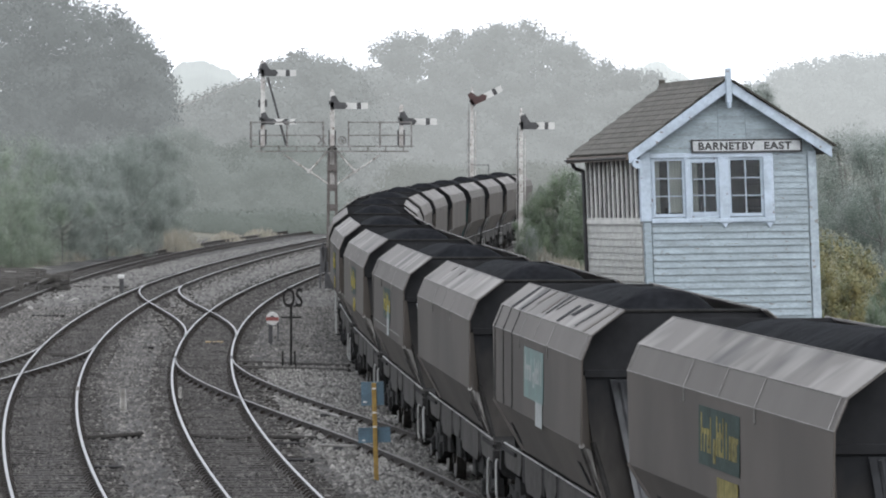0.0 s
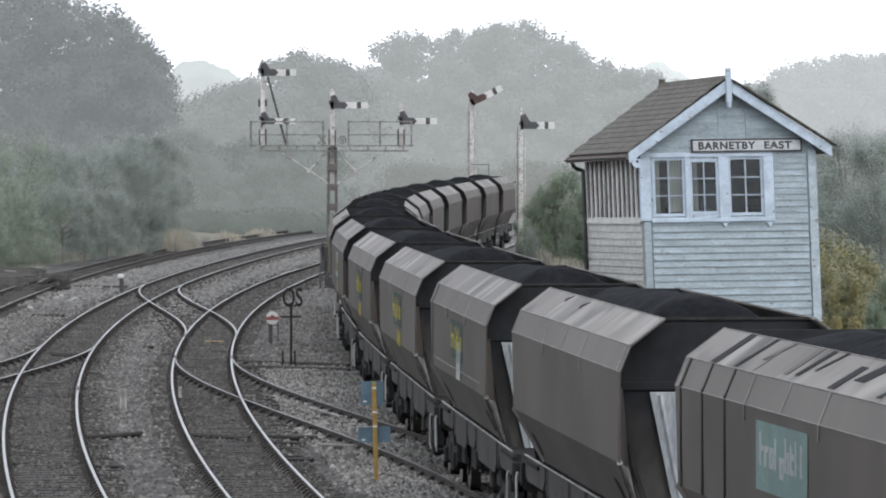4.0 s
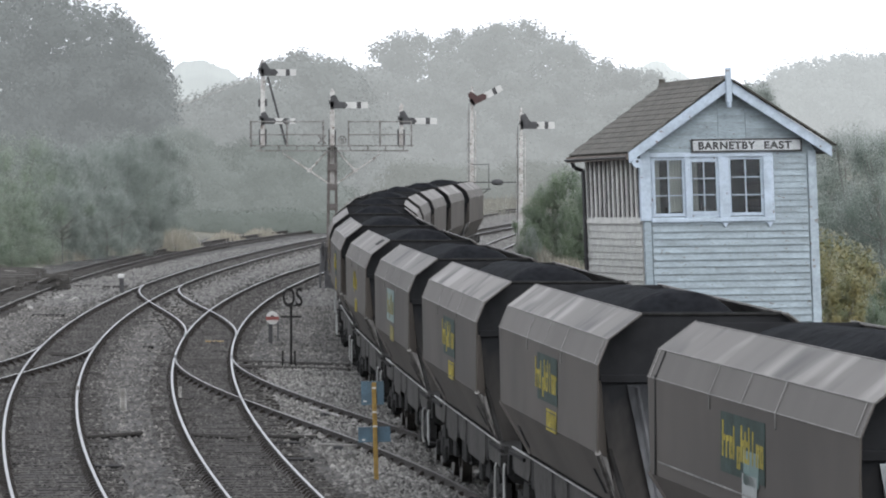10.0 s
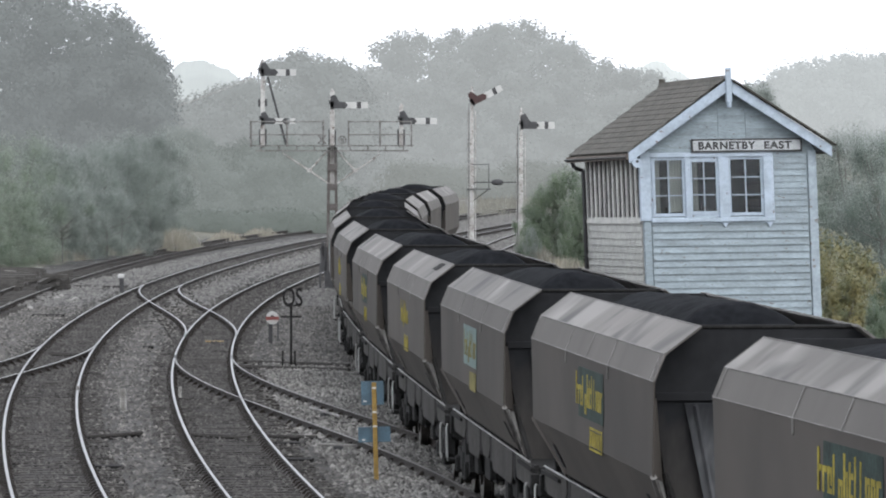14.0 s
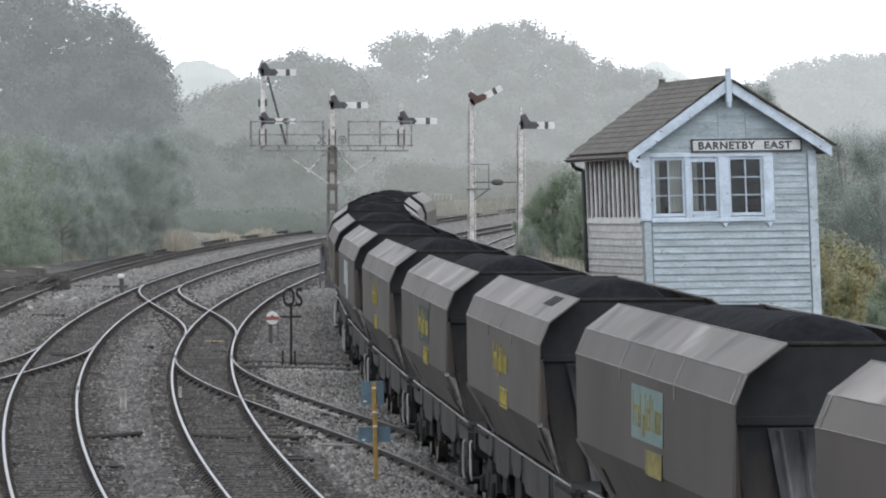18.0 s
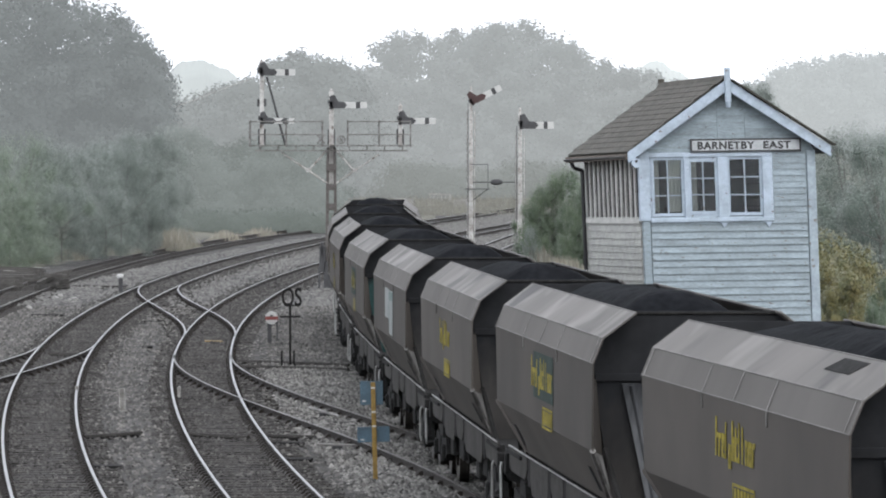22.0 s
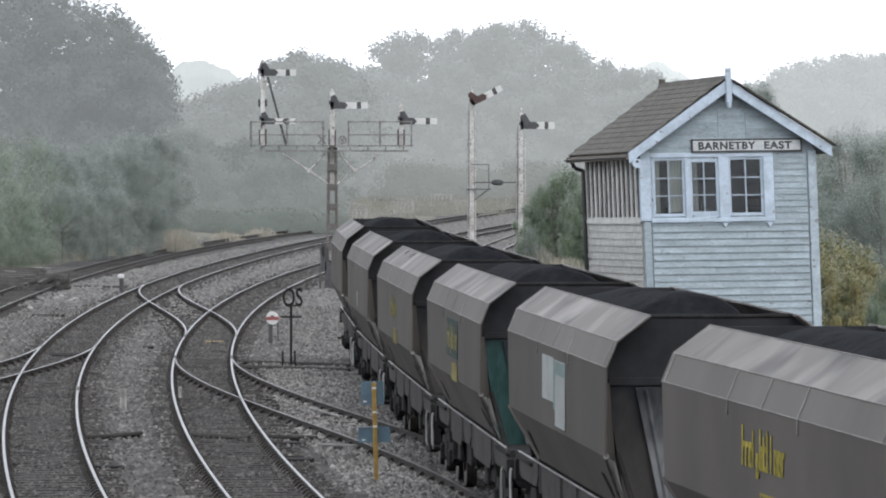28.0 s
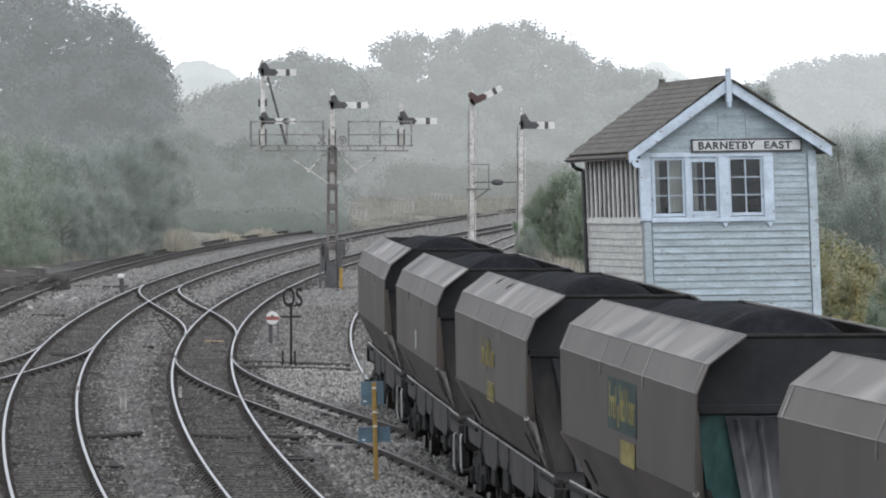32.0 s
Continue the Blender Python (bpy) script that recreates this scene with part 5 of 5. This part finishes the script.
            part("end_wing", bm, M["wagon"], root)
            bm = B()
            plate(bm, [(sgn * 1.395, e * (h - .14), 2.1), (sgn * 1.2, e * (h - .85), 2.0), (sgn * 1.0, e * (h - 1.2), 1.3), (sgn * 1.06, e * (h - 1.2), 1.4)], .012)
            part("end_wing", bm, M["lit_end"], root)
            bm = B()
            rod(bm, (sgn * .87, e * (f + 1.3), 1.06), (sgn * .87, e * (f + 1.75), 1.06), .09, n=10)
            rod(bm, (sgn * .87, e * (f + 1.75), 1.06), (sgn * .87, e * (f + 1.85), 1.06), .23, n=16)
            part("buffer", bm, M["under"], root)
        part("headstock", bx(B(), (0, e * (f + 1.2), 1.1), (2.3, .2, .3)), M["under"], root, bevel=.015)
        part("end_platform", bx(B(), (0, e * (f - .0), 1.3), (2.3, 2.3, .05)), M["under"], root)
        part("coupling", bx(B(), (0, e * (f + 1.62), 1.0), (.2, .66, .25)), M["under"], root, bevel=.03)
    for sgn in (-1, 1):
        part("solebar", bx(B(), (sgn * 1.06, 0, 1.2), (.07, FRAME + 2.4, .34)), M["under"], root, bevel=.01)
        for lo, hi, deep in ((-7.9, -5.1, 1.02), (-4.5, -.5, .86), (-.1, 1.6, .98), (2.0, 4.6, .86), (5.1, 7.9, 1.02)):
            bm = B()
            prism(bm, [(lo, 1.36), (hi, 1.36), (hi, deep + .16), (hi - .3, deep), (lo + .3, deep), (lo, deep + .16)], 0, sgn * 1.1 - .012, sgn * 1.1 + .012)
            part("side_plate", bm, M["solebar"], root, bevel=.004)
        # Dark plates paint the shade of slots between the side plates.
        for yy in (-4.8, -.3, 1.8, 4.85):
            part("frame_recess", bx(B(), (sgn * 1.1, yy, 1.14), (.012, .34, .36)), M["under"], root)
        for e in (-1, 1):
            # No opening is cut: a dark plate paints the shade of a poking hole.
            bm = B()
            nrm = Vector((sgn * .9, 0, -.44))
            c = Vector((sgn * 1.2, e * (h - 1.62), 1.69)) + nrm * .012
            plate(bm, [c + Vector((sgn * .07, -.13, .14)), c + Vector((sgn * .07, .1, .14)), c + Vector((-sgn * .08, .14, -.16)), c + Vector((-sgn * .08, -.1, -.16))], .006)
            part("poke_hole", bm, M["soot_shade"], root, "dark plate painted as a hole in the lower sheet")
        part("solebar_flange", bx(B(), (sgn * 1.125, 0, 1.385), (.022, FRAME + 1.6, .016)), M["bright_edge"], root, "worn bright edge")
        for yy, w, hh in ((-4.2, .9, .3), (-2.6, .6, .42), (1.2, 1.0, .35), (3.6, .7, .4)):
            part("equipment_box", bx(B(), (sgn * .9, yy, .95 - hh / 2), (.3, w, hh)), M["under"], root, bevel=.02)
        for yy in (-1.5, 2.4):
            bm = B()
            rod(bm, (sgn * .7, yy - .4, .75), (sgn * .7, yy + .4, .75), .17, n=12)
            part("brake_cylinder", bm, M["under"], root)
        for yy in (-5.0, -3.4, -.3, 2.9, 4.6):
            bm = B()
            rod(bm, (sgn * 1.08, yy, 1.1), (sgn * .98, yy + .35, .62), .025, n=6)
            rod(bm, (sgn * .98, yy + .35, .62), (sgn * .98, yy + 1.1, .6), .022, n=6)
            part("brake_rod", bm, M["under"], root)
        for yy in (-.9, .2, 4.3):
            part("hopper_door", bx(B(), (sgn * .78, yy, .72), (.05, .9, .5), None), M["under"], root, bevel=.01)
        part("foot_step", bx(B(), (sgn * 1.12, -f - .6, .55), (.22, .35, .04)), M["under"], root)
        part("foot_step", bx(B(), (sgn * 1.12, f + .6, .55), (.22, .35, .04)), M["under"], root)
    bm = B()
    prism(bm, [(-1.0, 1.4), (1.0, 1.4), (.6, .55), (-.6, .55)], 1, -3.6, 3.6)
    part("discharge_hopper", bm, M["under"], root)
    # bogies
    for e in (-1, 1):
        bog = part("bogie", bx(B(), (0, e * 6.3, .72), (1.9, .5, .22)), M["under"], root, bevel=.02)
        for sgn in (-1, 1):
            bm = B()
            prism(bm, [(e * 6.3 - 1.45, .5), (e * 6.3 - 1.3, .78), (e * 6.3 - .5, .72), (e * 6.3 - .35, .95), (e * 6.3 + .35, .95), (e * 6.3 + .5, .72), (e * 6.3 + 1.3, .78), (e * 6.3 + 1.45, .5), (e * 6.3 + 1.1, .38),
                       (e * 6.3 + .5, .45), (e * 6.3 + .3, .3), (e * 6.3 - .3, .3), (e * 6.3 - .5, .45), (e * 6.3 - 1.1, .38)], 0, sgn * 1.0 - .06, sgn * 1.0 + .06)
            part("side_frame", bm, M["under"], bog)
            for k in range(3):
                bm = B()
                rod(bm, (sgn * 1.0, e * 6.3 + (k - 1) * .2, .36), (sgn * 1.0, e * 6.3 + (k - 1) * .2, .75), .07, n=8)
                part("spring", bm, M["under"], bog)
        for yy in (-1.0, 1.0):
            cy = e * 6.3 + yy
            bm = B()
            rod(bm, (-.7, 0, 0), (.7, 0, 0), .08, n=10)
            ws = part("wheelset", bm, M["under"], root)
            ws.matrix_basis = pose(0, cy, .46)
            for sgn in (-1, 1):
                bm = B()
                rod(bm, (sgn * .70, 0, 0), (sgn * .83, 0, 0), .46, n=28)
                rod(bm, (sgn * .66, 0, 0), (sgn * .70, 0, 0), .49, n=28)
                rod(bm, (sgn * .83, 0, 0), (sgn * .86, 0, 0), .2, n=14)
                part("wheel", bm, M["wheel"], ws)
                part("axlebox", bx(B(), (sgn * 1.02, cy, .5), (.2, .3, .28)), M["under"], bog, bevel=.03)
    return root


def coal_load(seed, body):
    """Heaped coal: a long mound with a lumpy top."""
    nx, ny = 16, 90
    h = body / 2 - .5
    vs, fs = [], []
    for j in range(ny + 1):
        y = -h + 2 * h * j / ny
        end = min(1, (h - y) / 1.6) if y > 0 else ease((y + h - 2.25) / .8)
        crest = .36 + .1 * (h - y) / h
        for i in range(nx + 1):
            x = -.92 + 1.84 * i / nx
            side = max(0, 1 - (x / .98) ** 2)
            lump = .05 * noise.noise((x * 2 + seed * 9, y * 1.0, seed)) + .012 * noise.noise((x * 6, y * 5, seed)) + .008 * noise.noise((x * 16, y * 16, seed))
            hump = .5 + .5 * noise.noise((y * .35, seed * 3.3, 0))
            z = 3.3 + (.14 + crest) * (side ** .75) * (.02 + .98 * end ** .7) * (.95 + .06 * hump) + lump
            vs.append((x, y, z))
    n = nx + 1
    fs = [(j * n + i, j * n + i + 1, (j + 1) * n + i + 1, (j + 1) * n + i) for j in range(ny) for i in range(nx)]
    me = bpy.data.meshes.new("coal_load")
    me.from_pydata(vs, [], fs)
    me.materials.append(M["coal"])
    return me


def end_slopes(root, m, label, cover, cover_mat, body):
    """Slope sheets closing both ends under the hood, each with a corrugated sheet over it."""
    h = body / 2
    for e in (-1, 1):
        bm = B()
        plate(bm, [(-1.34, e * (h - .54), 2.95), (1.34, e * (h - .54), 2.95), (1.02, e * (h - 1.2), 1.25), (-1.02, e * (h - 1.2), 1.25)], .03 * e)
        part("end_slope", bm, M[m], root, label)
        part("slope_rail", bx(B(), (0, e * (h - .5), 2.97), (2.66, .05, .1)), M["soot_shade"], root, bevel=.01)
        low = cover + .42
        bm = B()
        plate(bm, [(cover, e * (h - .49), 2.9), (1.14, e * (h - .49), 2.9), (.9, e * (h - 1.12), 1.2), (low, e * (h - 1.12), 1.2)], .02 * e)
        cov = part("slope_cover", bm, M[cover_mat], root, "pale galvanised cover sheet" if cover_mat == "sheet" else "grey streaked cover sheet")
        for k in range(9):
            u = (k + .5) / 9
            bm = B()
            rod(bm, (cover + (1.13 - cover) * u, e * (h - .48), 2.88), (low + (.89 - low) * u, e * (h - 1.11), 1.22), .034, n=6)
            part("corrugation", bm, M[cover_mat], cov)


COAL = [[coal_load(s, b) for s in (1, 2, 3)] for b in BODIES]


def mark(root, nm, y0, y1, z0, z1, m, lift=.0):
    x = -PROFILE[2][0] - .0035 - lift * .5
    if nm not in ("rubbed_slit", "crease_rib"):
        z0, z1 = 3.03 + (z0 - 3.08) * .85, 3.03 + (z1 - 3.08) * .85
    return part(nm, bx(B(), (x, (y0 + y1) / 2, (z0 + z1) / 2), (.004, abs(y1 - y0), abs(z1 - z0))), M[m], root)


def lettering(root, y0, y1, z0, z1, m, n):
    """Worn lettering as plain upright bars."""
    w = (y1 - y0) / n
    tall = (1.0, .6, .62, .92, .62, 1.0, .85, 1.0, .92, .62, .62, .6)
    for i in range(n):
        a = y1 - (i + 1) * w
        low = z0 if i == 4 else z0 + (z1 - z0) * .18
        top = low + (z1 - z0) * .82 * tall[i % 12]
        wide = .3 if i in (3, 7, 8) else .36
        mark(root, "letter_bar", a + w * (.95 - wide), a + w * .95, low, top, m, .006)
        if i not in (3, 7, 8):
            xh = low + (z1 - z0) * .5
            mark(root, "letter_bar", a + w * .12, a + w * .58, xh - .07, xh, m, .006)
            if i in (2, 4, 5, 9, 10):
                mark(root, "letter_bar", a + w * .12, a + w * .38, low if i != 2 else xh - .2, xh - .075, m, .006)
            if i in (2, 4, 6, 10):
                mark(root, "letter_bar", a + w * .1, a + w * .58, low, low + .06, m, .006)


def number_panel(root, y0, y1, z0, z1, m):
    """A framed panel: a plain border with bars of lost figures."""
    t = .035
    for a, b, c, d in ((y0, y1, z1 - t, z1), (y0, y1, z0, z0 + t), (y0, y0 + t, z0 + t, z1 - t), (y1 - t, y1, z0 + t, z1 - t)):
        mark(root, "panel_border", a, b, c, d, m, .004)
    w = (y1 - y0 - .12) / 6
    for i in range(6):
        a = y0 + .06 + i * w
        mark(root, "figure_bar", a + w * .18, a + w * .84, z0 + t + .025, z1 - t - .02, m, .004)


def hood_mark(root, nm, y0, y1, u0, u1, m, skew=0.0):
    """A worn strip lying on the hood, u from its top edge down."""
    (xa, za), (xb, zb) = PROFILE[0], PROFILE[1]
    n = Vector((-(za - zb), 0, xb - xa)).normalized() * .004
    def at(y, u):
        return Vector((-(xa + (xb - xa) * u), y, za + (zb - za) * u)) + Vector((n.x, 0, abs(n.z)))
    bm = B()
    plate(bm, [at(y0, u0), at(y1, u0), at(y1 + skew, u1), at(y0 + skew, u1)], .003)
    return part(nm, bm, M[m], root)


TEMPLATES = [wagon(b) for b in BODIES]
LIVERY = ["smear", "strips", "plain", "mixed", "clean", "clean", "teal", "clean3", "clean", "clean3", "patch", "mixed2", "clean2", "pale", "plain"]
WAGONS = []
for k, kind in enumerate(LIVERY):
    size = 1 if k in (1, 3, 7, 9, 10, 11, 13) else 0
    w = copy_thing(TEMPLATES[size], pose(0, 0, 0))
    part("coal_load", COAL[size][k % 3], None, w, "heaped black coal")
    end_slopes(w, "teal_end" if k == 11 else "dusty_end", "washed teal end sheet" if k == 11 else "dusty grey-brown end sheet", {3: -1.14, 11: -1.03}.get(k, -1.0), "sheet" if k in (2, 3) else "endsheet", BODIES[size])
    y0 = -.05
    if kind in ("smear", "mixed", "mixed2", "teal", "clean"):
        mark(w, "painted_panel", y0 - (1.8 if kind == "clean" else 1.35), y0 + (.9 if kind == "clean" else 1.35), 2.36, 3.08, "teal" if kind == "teal" else "green")
    if kind == "mixed":
        mark(w, "pale_panel", y0 - 1.0, y0 - .1, 2.3, 2.7, "teal", .004)
        mark(w, "number_panel", y0 - .9, y0, 2.0, 2.42, "white_patch", .004)
        lettering(w, y0 - 1.3, y0 + 1.25, 2.45, 2.98, "yellow", 11)
    elif kind == "patch":
        mark(w, "pale_panel", y0 - .1, y0 + 1.4, 2.4, 3.08, "white_patch")
        mark(w, "pale_panel", y0 - .3, y0 - .12, 2.3, 3.06, "teal")
        mark(w, "pale_panel", y0 - 1.6, y0 - .32, 2.06, 3.06, "white_patch")
        mark(w, "pale_panel", y0 - 1.5, y0 - .4, 2.84, 3.04, "teal", .004)
    elif kind == "strips":
        mark(w, "painted_panel", y0 - 1.4, y0 + 1.4, 2.3, 3.1, "teal")
        lettering(w, y0 - 1.3, y0 + 1.2, 2.5, 2.98, "white_patch", 9)
        mark(w, "number_panel", y0 - 1.25, y0 - .3, 1.92, 2.3, "white_patch", .004)
    elif kind == "pale":
        mark(w, "number_panel", y0 - .5, y0 - .05, 2.12, 2.5, "white_patch", .004)
    elif kind != "plain":
        yel = "dusty_yellow" if kind in ("smear", "mixed2", "clean2", "teal") else "yellow"
        near = -1.75 if kind == "clean" else -1.3
        lettering(w, y0 + near, y0 + 1.2, 2.42, 3.0, yel, 12)
        (number_panel if kind.startswith("clean") else lambda r, a, b, c, d, q: mark(r, "number_panel", a, b, c, d, q, .004))(w, y0 + near + .05, y0 + near + 1.4, 1.94, 2.27, yel)
    rng = random.Random(40 + k)
    if kind == "strips":
        a = -5.9
        while a < 5.4:
            wide, u0 = rng.uniform(.1, .5), rng.choice((0, 0, .1, .25))
            hood_mark(w, "torn_strip", a, a + wide, u0, rng.uniform(.55, 1.0), rng.choice(("under", "wagon", "soot_shade")), rng.uniform(.2, .6))
            if rng.random() < .5:
                hood_mark(w, "bent_edge", a + wide + .01, a + wide + .05, u0, 1.0, "weld", .3)
            a += wide + rng.uniform(.4, 1.3)
    if k in (2, 12):  # two dark scuffs where the grab dropped coal
        for a, u in ((3.1, .05), (.9, .12)):
            for j in range(3):
                hood_mark(w, "coal_scuff", a + j * .13, a + j * .13 + .12, u + .05 * j, u + .14 + .07 * ((j * 5) % 3), "under", .12)
    if k == 3:
        mark(w, "crease_rib", -5.2, 5.6, 2.25, 2.268, "flange", .004)
    if k in (1, 3):  # slits rubbed down the side of the sheets
        for yy in ((3.2, 4.6, 6.0) if k == 1 else (5.8,)):
            mark(w, "rubbed_slit", yy, yy + .09, 2.1, 3.2, "under")
            (xa, za), (xb, zb) = PROFILE[1], PROFILE[2]
            bm = B()
            plate(bm, [(-xa - .004, yy, za), (-xa - .004, yy + .1, za), (-xb - .004, yy + .09, zb), (-xb - .004, yy, zb)], .004)
            part("rubbed_slit", bm, M["under"], w)
    if k == 7:
        hood_mark(w, "dark_patch", -4.9, -3.6, .12, .5, "under", .3)
    if kind == "patch":
        w["label"] = "grey coal hopper wagon with pale repainted patches"
    elif kind == "plain":
        w["label"] = "plain grey bogie coal hopper wagon heaped with coal"
    elif kind == "teal":
        w["label"] = "grey coal hopper wagon with a washed teal panel"
    else:
        w["label"] = "grey coal hopper wagon with worn yellow lettering"
    WAGONS.append(w)
for t in TEMPLATES:
    for o in (*t.children_recursive, t):
        bpy.data.objects.remove(o)


def arc_table():
    ys = np.arange(20, 424, .25)
    xs = np.array([line_c(y) for y in ys])
    return ys, xs, np.r_[0, np.cumsum(np.hypot(np.diff(xs), np.diff(ys)))]


def motions():
    """The train rolls along its line, wagon behind wagon."""
    ys, xs, ss = arc_table()
    for k, w in enumerate(WAGONS):
        rows = []
        for i in range(65):
            t = i / 2
            mid = 39.04 + k * PITCH - (5.3146 * t + .4199 * t * t / 20 - .1388 * t ** 3 / 2000)
            p = [Vector((np.interp(mid + e, ss, xs), np.interp(mid + e, ss, ys), 0)) if mid + e >= 0 else Vector((xs[0] - (mid + e) * .27, ys[0] + (mid + e) * .96, 0)) for e in (-6.3, 6.3)]
            c, v = (p[0] + p[1]) / 2, p[1] - p[0]
            z = (dip(max(p[0].y, 5)) + dip(p[1].y)) / 2
            rows.append((t, pose(c.x, c.y, z, 0, 0, -math.degrees(math.atan2(v.x, v.y)))))
        walk(w, rows)
        for ws in [o for o in w.children if o.name.startswith("wheelset")]:
            y = ws.matrix_basis.translation.y
            spin = []
            for i in range(321):
                t = i / 10
                gone = 5.3146 * t + .4199 * t * t / 20 - .1388 * t ** 3 / 2000
                spin.append((t, pose(0, y, .46, math.degrees(gone / .46))))
            walk(ws, spin)


motions()
